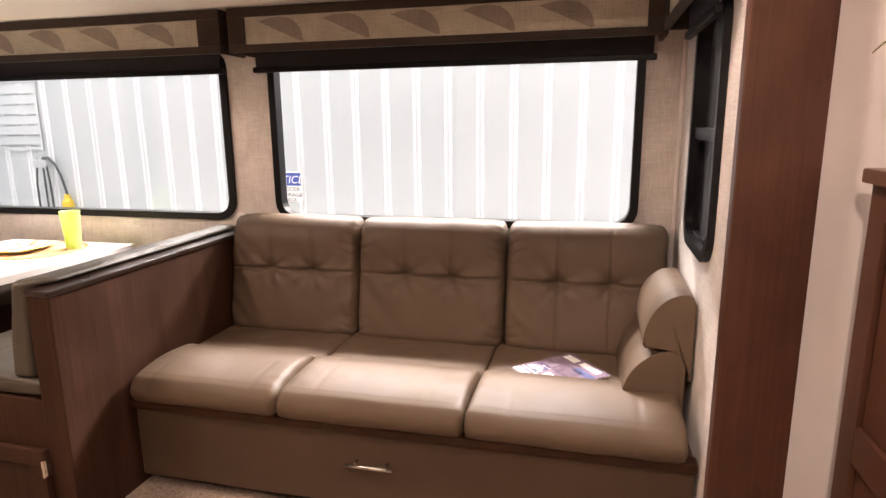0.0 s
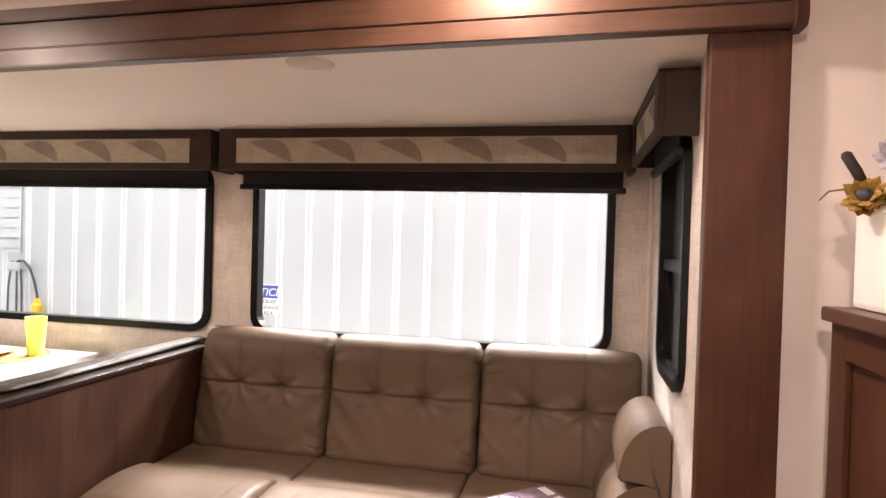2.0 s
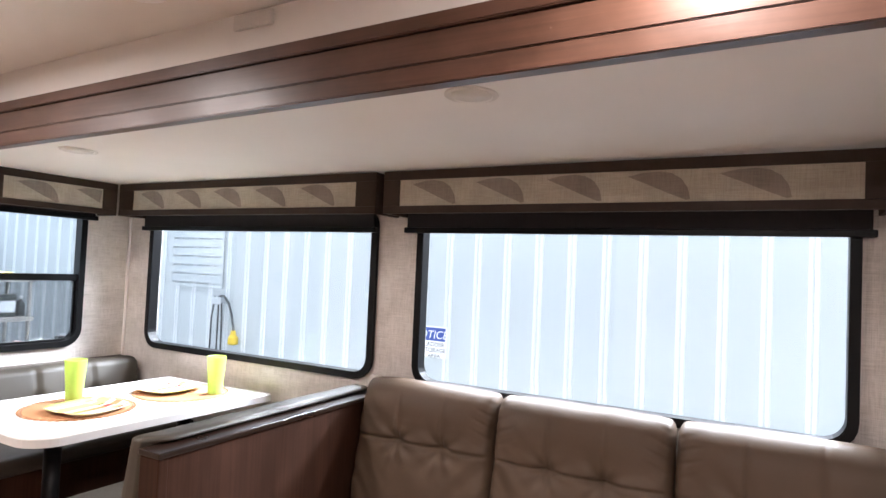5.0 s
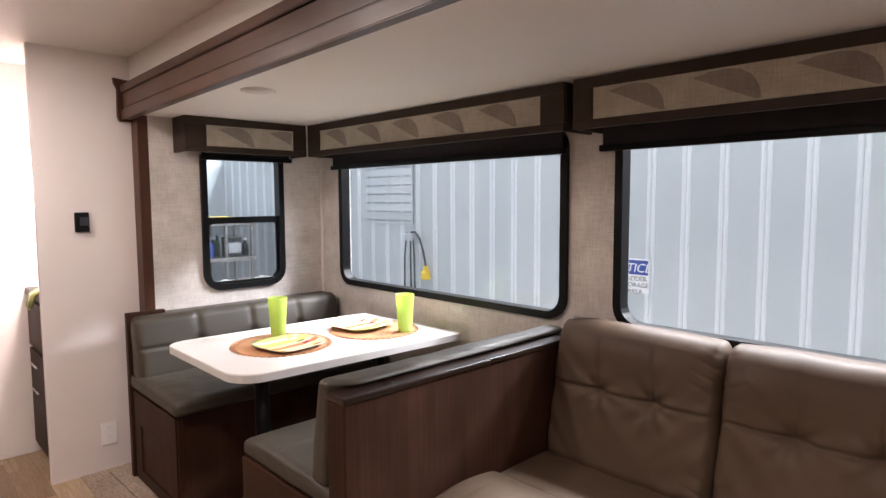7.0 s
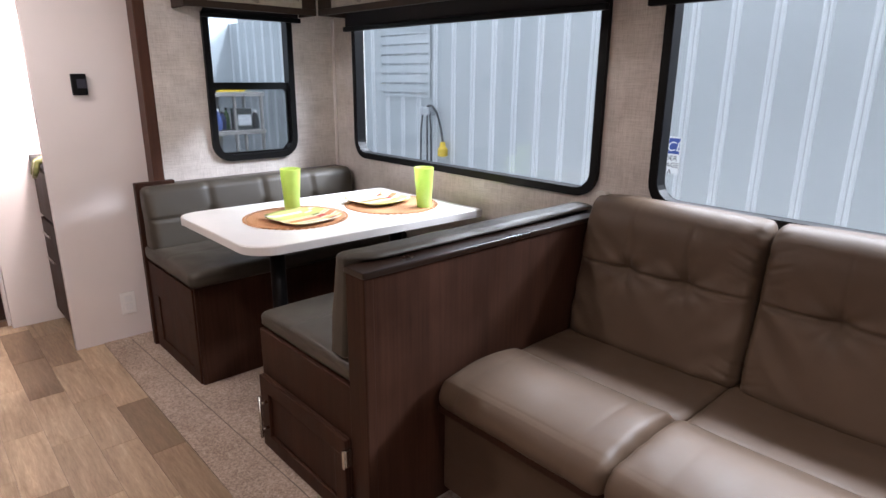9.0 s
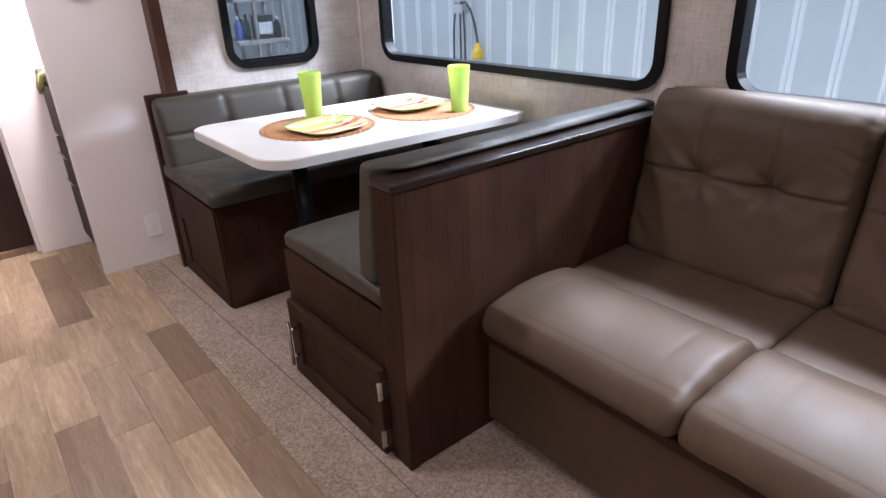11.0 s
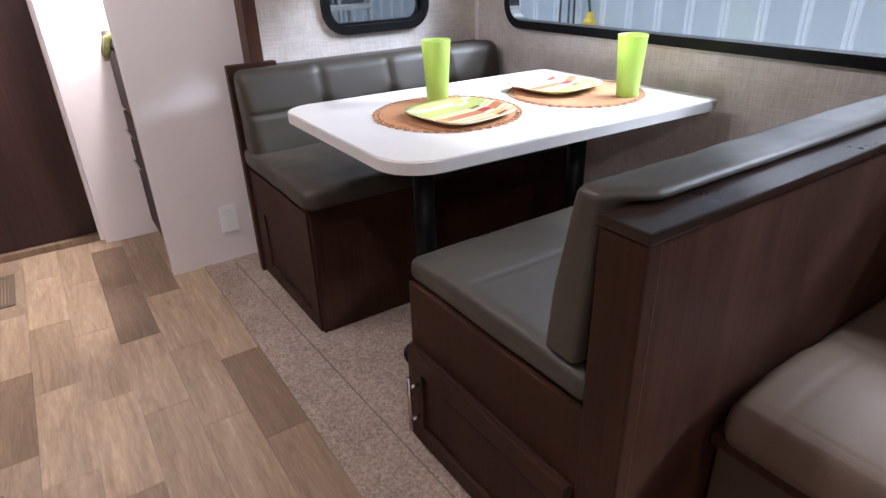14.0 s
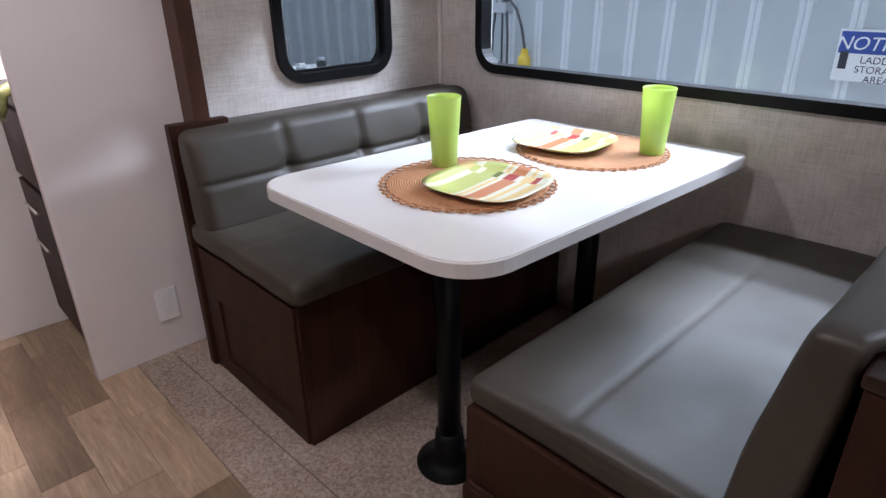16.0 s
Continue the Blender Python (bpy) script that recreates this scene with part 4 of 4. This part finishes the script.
part("bracket", cushion((-1.096, 2.965, 0.872), (-1.048, 3.00, 0.908), 0.010, 6), SPEAKER, sofa, "small pale grey hinge cover")
mag = thing("magazine", "glossy dark-covered magazine lying on the sofa seat", "magazine")
mag.matrix_world = pose(0.395, 2.58, 0.4345, 2.5, 0, 42)
part("pages", solid((-0.135, -0.105, 0.0), (0.135, 0.105, 0.005), 0.001), PAPER, mag)
cover = part("cover", solid((-0.136, -0.106, 0.005), (0.136, 0.106, 0.0065), 0.0005), LILAC, mag, "lilac, dark purple and white printed cover")
for name, x0, y0, x1, y1, ink in (("picture", -0.092, 0.028, -0.012, 0.094, MAGAZINE), ("picture", -0.020, -0.060, 0.060, 0.040, LILAC_DARK), ("text_block", -0.126, -0.094, -0.040, 0.012, PAPER), ("text_block", -0.132, 0.036, -0.104, 0.100, PAPER), ("title_bar", 0.086, 0.030, 0.120, 0.092, PAPER), ("title_bar", 0.092, -0.080, 0.122, 0.012, PAPER), ("colour_band", 0.040, -0.100, 0.074, -0.010, BLUE_GREY), ("colour_band", -0.094, 0.020, -0.086, 0.100, PAPER), ("text_line", -0.030, -0.096, -0.018, -0.070, INK)):
    part(name, solid((x0, y0, 0.0065), (x1, y1, 0.0068)), ink, cover)

# ---- partition fittings ----
t = thing("thermostat", "small black wall thermostat with a dark screen", "thermostat")
part("case", solid((-3.058, 1.764, 1.204), (-3.040, 1.826, 1.298), 0.006), BLACK, t)
part("screen", solid((-3.0405, 1.785, 1.235), (-3.0375, 1.822, 1.275), 0.001), INK, t)
o = thing("outlet", "white double wall outlet low on the partition", "outlet")
part("plate", solid((-3.058, 1.832, 0.130), (-3.052, 1.902, 0.245), 0.003), WHITE_PLASTIC, o)
part("socket", solid((-3.052, 1.850, 0.150), (-3.0495, 1.884, 0.182), 0.001), PAPER, o)
part("socket", solid((-3.052, 1.850, 0.193), (-3.0495, 1.884, 0.225), 0.001), PAPER, o)

# galley counter behind the partition
g = thing("galley_cabinet", "dark wood galley cabinet with nickel handles under a counter", "cabinet")
part("body", solid((-3.572, 1.650, 0.05), (-3.10, 2.025, 0.865), 0.003), WALNUT, g)
part("counter", solid((-3.574, 1.630, 0.865), (-3.098, 2.028, 0.90), 0.004), BLACK, g)
dr = part("drawer", solid((-3.560, 1.634, 0.60), (-3.112, 1.650, 0.84), 0.003), WALNUT, g)
dd = part("door", solid((-3.560, 1.634, 0.07), (-3.112, 1.650, 0.58), 0.003), WALNUT, g)
for z, owner in ((0.53, dd), (0.40, dd)):
    part("handle", tube([(-3.40, 1.612, z), (-3.25, 1.612, z)], 0.006, 8), CHROME, owner, "nickel bar handle")
w = thing("towel", "folded green-striped towel draped over the counter edge", "towel")
for k in range(3):
    x = -3.270 + 0.030 * k
    drop = 0.838 - 0.014 * (k % 2)
    line = [(x + 0.004, 1.80, 0.909), (x, 1.70, 0.911), (x - 0.004, 1.640, 0.913), (x - 0.008, 1.612, 0.900), (x - 0.010, 1.600, 0.86), (x - 0.014, 1.594, drop)]
    part("fold", tube(line, [0.009, 0.011, 0.013, 0.013, 0.012, 0.009], 12), TOWEL if k % 2 else TOWEL_STRIPE, w, smooth=True)

# dark sliding door
dk = thing("door_1", "tall dark brown wood door in the hallway", "door", kind="structure")
part("leaf", solid((-3.70, 0.55, 0.03), (-3.665, 1.41, 2.02), 0.003), DOOR_WOOD, dk)
part("jamb", solid((-3.70, 1.41, 0.0), (-3.63, 1.425, 2.02), 0.002), PANEL, dk)
structure(link("door_threshold", solid((-3.70, 0.5, 0.0), (-3.635, 1.43, 0.03), 0.003), PLANK), "light oak-look strip under the dark door", "trim")

# ---- cabinet and dried flowers beside the post ----
cb = thing("dresser", "dark stained wood cabinet with recessed panels beside the post", "cabinet")
cx, cy0, cy1, cz = 1.022, 1.20, 1.93, 1.175
part("body", solid((cx + 0.014, cy0, 0.0), (cx + 0.50, cy1, cz), 0.003), CHERRY_Z, cb)
part("top_board", solid((cx - 0.020, cy0 - 0.02, cz), (cx + 0.52, cy1 + 0.006, cz + 0.03), 0.006), CHERRY_X, cb)
for lo, hi in (((cy1 - 0.07, 0.0), (cy1, cz)), ((cy0, 0.0), (cy0 + 0.07, cz)), ((cy0 + 0.07, cz - 0.07), (cy1 - 0.07, cz)), ((cy0 + 0.07, 0.60), (cy1 - 0.07, 0.68)), ((cy0 + 0.07, 0.0), (cy1 - 0.07, 0.08))):
    part("frame_rail", solid((cx, lo[0], lo[1]), (cx + 0.013, hi[0], hi[1]), 0.002), CHERRY_Z, cb)
pot = thing("flower_pot", "white square pot with dried sunflowers on the cabinet", "flower pot")
pc = Vector((1.135, 1.83, cz + 0.0302))
part("pot", solid((pc.x - 0.085, pc.y - 0.085, pc.z), (pc.x + 0.085, pc.y + 0.085, pc.z + 0.205), 0.012), WHITE_PLASTIC, pot, "plain white ceramic pot")
rng = random.Random(5)
base = pc + Vector((0, 0, 0.195))
for where, mat, size in (((-0.108, -0.010, 0.024), PETAL, 0.040), ((-0.055, -0.045, 0.040), PETAL, 0.034), ((0.005, -0.060, 0.026), PETAL, 0.036), ((-0.058, -0.005, 0.100), PALE_PETAL, 0.036), ((-0.015, 0.000, 0.108), PALE_PETAL, 0.036), ((0.035, -0.030, 0.085), PALE_PETAL, 0.034)):
    head = base + Vector(where)
    face = Vector((-0.45, -0.85, 0.25)).normalized()
    u = face.orthogonal().normalized()
    v = face.cross(u)
    disc = bmesh.new()
    bmesh.ops.create_icosphere(disc, subdivisions=2, radius=size * 0.5)
    for p in disc.verts:
        p.co = head + p.co * (0.85 + 0.3 * noise.noise(p.co * 90))
    fl = part("flower", disc, INK if mat is PETAL else mat, pot, "dried flower head", True)
    b = bmesh.new()
    for ring_n, tilt, ln in ((11, 0.75, 0.85), (13, 0.25, 1.0), (11, -0.35, 0.95)):
        for j in range(ring_n):
            q = 2 * math.pi * j / ring_n + rng.uniform(-0.2, 0.2)
            out = u * math.cos(q) + v * math.sin(q)
            d = (out + face * (tilt + rng.uniform(-0.15, 0.15))).normalized()
            w = face.cross(out) * size * 0.24
            n_ = size * ln * rng.uniform(0.85, 1.15)
            vs = [head + d * size * 0.42 - w * 0.6, head + d * n_ * 0.75 - w, head + d * n_ + face * size * 0.12, head + d * n_ * 0.75 + w, head + d * size * 0.42 + w * 0.6]
            b.faces.new([b.verts.new(p) for p in vs])
    bmesh.ops.solidify(b, geom=list(b.faces), thickness=0.001)
    part("petals", b, mat, fl)
    part("stem", tube([base - Vector((0, 0, 0.03)), (base + head) / 2 + Vector((0, 0, 0.008)), head], 0.003, 6), LEAF_GREEN, pot)
for k in range(18):
    a = rng.uniform(2.2, 6.0)
    root = base + Vector((0.04 * math.cos(a), 0.04 * math.sin(a), 0.0))
    tip = root + Vector((0.065 * math.cos(a), 0.065 * math.sin(a), rng.uniform(-0.015, 0.065)))
    mid = (root + tip) / 2 + Vector((0, 0, 0.018))
    side = Vector((-math.sin(a), math.cos(a), 0.3)) * 0.013
    b = bmesh.new()
    b.faces.new([b.verts.new(q) for q in (root, root * 0.4 + mid * 0.6 - side * 0.8, mid - side, tip, mid + side, root * 0.4 + mid * 0.6 + side * 0.8)])
    bmesh.ops.solidify(b, geom=list(b.faces), thickness=0.0012)
    part("leaf", b, LEAF_GREEN, pot)
spike = [pc + Vector((-0.104, 0.0, 0.238)), pc + Vector((-0.118, 0.0, 0.265)), pc + Vector((-0.138, 0.0, 0.298)), pc + Vector((-0.141, 0.0, 0.303))]
twig = [pc + Vector((-0.100, 0.0, 0.222)), pc + Vector((-0.140, 0.0, 0.232)), pc + Vector((-0.165, 0.0, 0.228)), pc + Vector((-0.182, 0.0, 0.210))]
part("twig", tube(twig, [0.003, 0.0025, 0.002, 0.0012], 6), LEAF_GREEN, pot)
part("seed_spike", tube(spike, [0.009, 0.010, 0.010, 0.005], 10), SEED, pot, "dark dried seed head", True)

# ---- outside the windows ----
GZ = -0.62
structure(link("ground", solid((-40, 3.14, GZ - 0.1), (40, 60, GZ)), CONCRETE), "plain grey concrete hall floor", "ground")
structure(link("ground_beside", solid((-40, -40, GZ - 0.1), (-4.7, 3.14, GZ)), CONCRETE), "plain grey concrete hall floor", "ground")
fence = thing("metal_partition", "white ribbed sheet-metal partition wall in the hall", "partition wall", kind="structure")
PITCH, FY, FTOP = 0.232, 4.78, 1.95
prof = [(0, 0), (0.008, -0.006), (0.020, -0.006), (0.027, -0.001), (0.033, -0.001), (0.040, -0.006), (0.052, -0.006), (0.060, 0), (0.232, 0)]


def panel_mesh():
    b = bmesh.new()
    lo_ = [b.verts.new((u, v, GZ)) for u, v in prof]
    hi_ = [b.verts.new((u, v, FTOP)) for u, v in prof]
    bl = [b.verts.new((0, 0.03, GZ)), b.verts.new((0.232, 0.03, GZ))]
    bh = [b.verts.new((0, 0.03, FTOP)), b.verts.new((0.232, 0.03, FTOP))]
    for i in range(len(prof) - 1):
        b.faces.new((lo_[i], lo_[i + 1], hi_[i + 1], hi_[i]))
    b.faces.new((bl[0], bl[1], bh[1], bh[0]))
    b.faces.new((lo_[0], hi_[0], bh[0], bl[0]))
    b.faces.new((lo_[-1], hi_[-1], bh[1], bl[1]))
    b.faces.new(hi_ + [bh[1], bh[0]])
    bmesh.ops.recalc_face_normals(b, faces=b.faces)
    me = bpy.data.meshes.new("panel")
    b.to_mesh(me)
    b.free()
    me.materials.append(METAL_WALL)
    me.materials.append(LIT_RIB)
    # rib crests and flanks take the paler, light-catching colour
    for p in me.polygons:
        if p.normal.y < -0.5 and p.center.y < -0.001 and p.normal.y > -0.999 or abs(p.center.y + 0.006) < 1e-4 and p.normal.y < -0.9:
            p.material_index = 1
    return me


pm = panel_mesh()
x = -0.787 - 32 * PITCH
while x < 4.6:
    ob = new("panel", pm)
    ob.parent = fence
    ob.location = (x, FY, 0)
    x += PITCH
structure(link("hall_end_wall", solid((-8.36, -3, GZ), (-8.21, 4.9, 2.4)), METAL_WALL), "plain white hall wall", "wall")

lv = thing("louvre_vent", "white metal louvre vent on the partition wall", "vent")
part("frame", ring(rounded_rect(-4.80, 1.11, -4.06, 1.80, 0.01, 1), rounded_rect(-4.77, 1.14, -4.09, 1.77, 0.01, 1), XZ, FY - 0.020, FY - 0.012), METAL_WALL, lv)
for k in range(7):
    z = 1.16 + k * 0.085
    b = solid((-4.77, FY - 0.022, z - 0.004), (-4.09, FY - 0.014, z + 0.068))
    for v in b.verts:
        if v.co.z > z:
            v.co.y += 0.004
    part("slat", b, METAL_WALL, lv)

ck = thing("power_cord", "black cable looped over a grey hook with a yellow plug", "power cord")
hx_, hz_ = -4.05, 0.985
part("hook", solid((hx_ - 0.07, FY - 0.09, hz_ - 0.02), (hx_ + 0.06, FY - 0.005, hz_ + 0.05), 0.012), GREY_BOX, ck, "grey wall hook")
loop = [(hx_ + 0.0, FY - 0.06, hz_ + 0.03), (hx_ + 0.03, FY - 0.07, hz_ + 0.065), (hx_ + 0.08, FY - 0.07, hz_ + 0.065), (hx_ + 0.14, FY - 0.07, hz_ + 0.01), (hx_ + 0.19, FY - 0.07, hz_ - 0.10), (hx_ + 0.22, FY - 0.07, hz_ - 0.22), (hx_ + 0.223, FY - 0.07, hz_ - 0.26)]
part("cable", tube(loop, 0.010, 8), CABLE, ck, smooth=True)
for dx in (-0.06, 0.025, 0.075):
    part("cable", tube([(hx_ + dx * 0.6, FY - 0.07, hz_ + 0.06), (hx_ + dx, FY - 0.08, hz_ - 0.15), (hx_ + dx * 1.2, FY - 0.08, hz_ - 0.9)], 0.008, 8), CABLE, ck, smooth=True)
part("plug", lathe([(0.02, 0.0), (0.045, 0.01), (0.045, 0.07), (0.028, 0.09), (0.022, 0.13)], (hx_ + 0.223, FY - 0.07, hz_ - 0.37), 14), YELLOW, ck, "yellow plug")


# sign
def words(text, size, where, mat, parent, name="lettering", shear=0.0):
    cu = bpy.data.curves.new(name, "FONT")
    cu.body, cu.size, cu.extrude, cu.align_x, cu.shear = text, size, 0.0005, "CENTER", shear
    tmp = bpy.data.objects.new("tmp", cu)
    me = bpy.data.meshes.new_from_object(tmp)
    bpy.data.objects.remove(tmp)
    me.name = name
    me.materials.clear()
    me.materials.append(mat)
    ob = new(name, me)
    ob.matrix_world = pose(*where, 90, 0, 0)
    ob.parent = parent
    return ob


sg = thing("notice_sign", "white and blue notice sign on the metal partition", "sign")
sx0, sx1, sz0, sz1 = -1.968, -1.676, 0.715, 0.950
part("board", solid((sx0, FY - 0.020, sz0), (sx1, FY - 0.013, sz1), 0.002), PAPER, sg)
part("band", solid((sx0 + 0.008, FY - 0.022, sz1 - 0.108), (sx1 - 0.008, FY - 0.020, sz1 - 0.010)), BLUE, sg, "blue header band")
sxm = (sx0 + sx1) / 2
words("NOTICE", 0.084, (sxm, FY - 0.0225, sz1 - 0.090), PAPER, sg, shear=0.2)
for k, word in enumerate(("LADDER", "STORAGE", "AREA")):
    words(word, 0.045, (sxm + 0.045, FY - 0.0205, sz1 - 0.150 - 0.043 * k), INK, sg)
part("pictogram", solid((sx0 + 0.02, FY - 0.0225, sz0 + 0.055), (sx0 + 0.055, FY - 0.0205, sz0 + 0.135)), INK, sg)

# shelf rack outside the end window
rk = thing("shelf_rack", "grey plastic shelf rack holding bottles in the hall", "shelf rack")
RX0, RX1, RY0, RY1 = -5.95, -5.50, 3.40, 3.89
for z in (-0.45, 0.10, 0.765, 1.120):
    part("shelf", solid((RX0, RY0, z - 0.02), (RX1, RY1, z + 0.02), 0.006), RACK, rk)
for x in (RX0 + 0.03, RX1 - 0.03):
    for y in (RY0 + 0.19, RY1 - 0.03):
        part("post", tube([(x, y, GZ), (x, y, 1.125)], 0.017, 10), RACK, rk)
for i, (dy, mat, h, r) in enumerate(((0.06, BOTTLE_BLUE, 0.20, 0.035), (0.13, BOTTLE_BLUE, 0.17, 0.035), (0.43, BOTTLE_BLACK, 0.18, 0.04), (0.17, GREEN_LABEL, 0.21, 0.03))):
    bt = thing("bottle", "small plastic bottle standing on the shelf rack", "bottle", "bottles on the rack")
    part("body", lathe([(r * 0.95, 0.0), (r, 0.006), (r, h * 0.62), (r * 0.4, h * 0.8), (r * 0.38, h * 0.88)], (RX1 - 0.12 - 0.07 * (i % 2), RY0 + dy, 0.786), 14), mat, bt, smooth=True)
    part("cap", lathe([(r * 0.42, h * 0.88), (r * 0.42, h)], (RX1 - 0.12 - 0.07 * (i % 2), RY0 + dy, 0.786), 12), BOTTLE_BLACK if i % 2 else PAPER, bt)
lt = thing("utility_table", "low white hall table with small parts on it", "table")
part("tabletop", solid((-5.75, 3.2, 0.505), (-5.05, 4.3, 0.535), 0.006), WHITE_PLASTIC, lt)
for x in (-5.7, -5.1):
    for y in (3.25, 4.25):
        part("leg", tube([(x, y, GZ), (x, y, 0.505)], 0.02, 8), GREY_BOX, lt)
for i in range(12):
    bx = thing("small_box", "small coloured carton on the hall table", "box", "cartons on the hall table")
    y = 3.36 + 0.062 * i
    h = rng.uniform(0.03, 0.10)
    part("carton", solid((-5.20 - 0.1 * (i % 3), y, 0.5355), (-5.14 - 0.1 * (i % 3), y + 0.05, 0.5355 + h), 0.004), (PINK, GREY_BOX, PAPER, YELLOW, BOTTLE_BLACK)[i % 5], bx)
bx = thing("storage_box", "black boxy appliance with a pale front on the shelf rack", "box")
part("case", solid((RX1 - 0.16, RY0 + 0.20, 0.7855), (RX1 - 0.03, RY0 + 0.36, 0.99), 0.008), BOTTLE_BLACK, bx)
part("front", solid((RX1 - 0.030, RY0 + 0.215, 0.83), (RX1 - 0.024, RY0 + 0.345, 0.93), 0.002), GREY_BOX, bx, "pale grey front panel")
yb_ = thing("yellow_case", "yellow plastic case lying on top of the shelf rack", "case")
part("case", solid((-5.85, 3.42, 1.1405), (-5.6, 3.74, 1.185), 0.008), YELLOW, yb_)

# ---- floors, pieces last ----
structure(link("subfloor", solid((-4.6, -0.55, -0.12), (2.1, 3.12, -0.012)), CONCRETE), "dark floor deck under the planks", "floor")
structure(link("carpet", solid((X0 - 0.10, 1.732, -0.012), (X1 + 0.13, YB, 0.004), 0.002), CARPET), "speckled beige-brown carpet in the slide-out", "carpet")
structure(link("carpet_seam", tube([(X0 - 0.05, 1.850, 0.0036), (-1.43, 1.908, 0.0036), (X1, 1.93, 0.0036)], 0.0022, 6), SEAM), "dark seam line along the carpet edge", "trim")
floor = thing("floor", "grey-brown oak-look vinyl plank floor", "floor", kind="structure")
ROW, LEN = 0.1268, 0.4255


def plank_mesh(length, width):
    b = solid((0, 0, -0.0115), (length, width, 0.0), 0)
    bmesh.ops.bevel(b, geom=[e for e in b.edges if all(v.co.z > -0.001 for v in e.verts)], offset=0.0012, segments=1, affect="EDGES")
    me = bpy.data.meshes.new("plank")
    b.to_mesh(me)
    b.free()
    me.materials.append(PLANK)
    return me


PM = plank_mesh(LEN - 0.0004, ROW - 0.0004)
PM_CUT = plank_mesh(LEN - 0.0004, 0.1225)
rng = random.Random(11)
for row in range(-1, 17):
    y = 1.4822 - row * ROW
    off = (-2.088 - 0.143 * row) % LEN
    x = -10 * LEN + off
    while x < 2.06:
        a, b = max(x, -3.78), min(x + LEN, 2.08)
        if b - a > 0.02:
            ob = new("plank", PM if row >= 0 else PM_CUT)
            ob.parent = floor
            ob.location = (a, y, rng.uniform(-0.0003, 0.0))
            ob.scale.x = (b - a) / LEN
        x += LEN

# floor registers
for x, y, a in ((-1.975, 0.955, 0), (-3.33, 1.00, 0)):
    r = thing("floor_register", "tan metal floor register with slots among the planks", "floor vent", "floor registers")
    r.matrix_world = pose(x, y, 0.0006, 0, 0, a)
    part("rim", ring(rounded_rect(-0.15, -0.07, 0.15, 0.07, 0.006, 2), rounded_rect(-0.125, -0.048, 0.125, 0.048, 0.004, 2), XY, 0.0, 0.004), REGISTER, r)
    for k in range(9):
        part("slat", solid((-0.125, -0.047 + k * 0.0107, 0.0), (0.125, -0.041 + k * 0.0107, 0.003)), REGISTER, r)
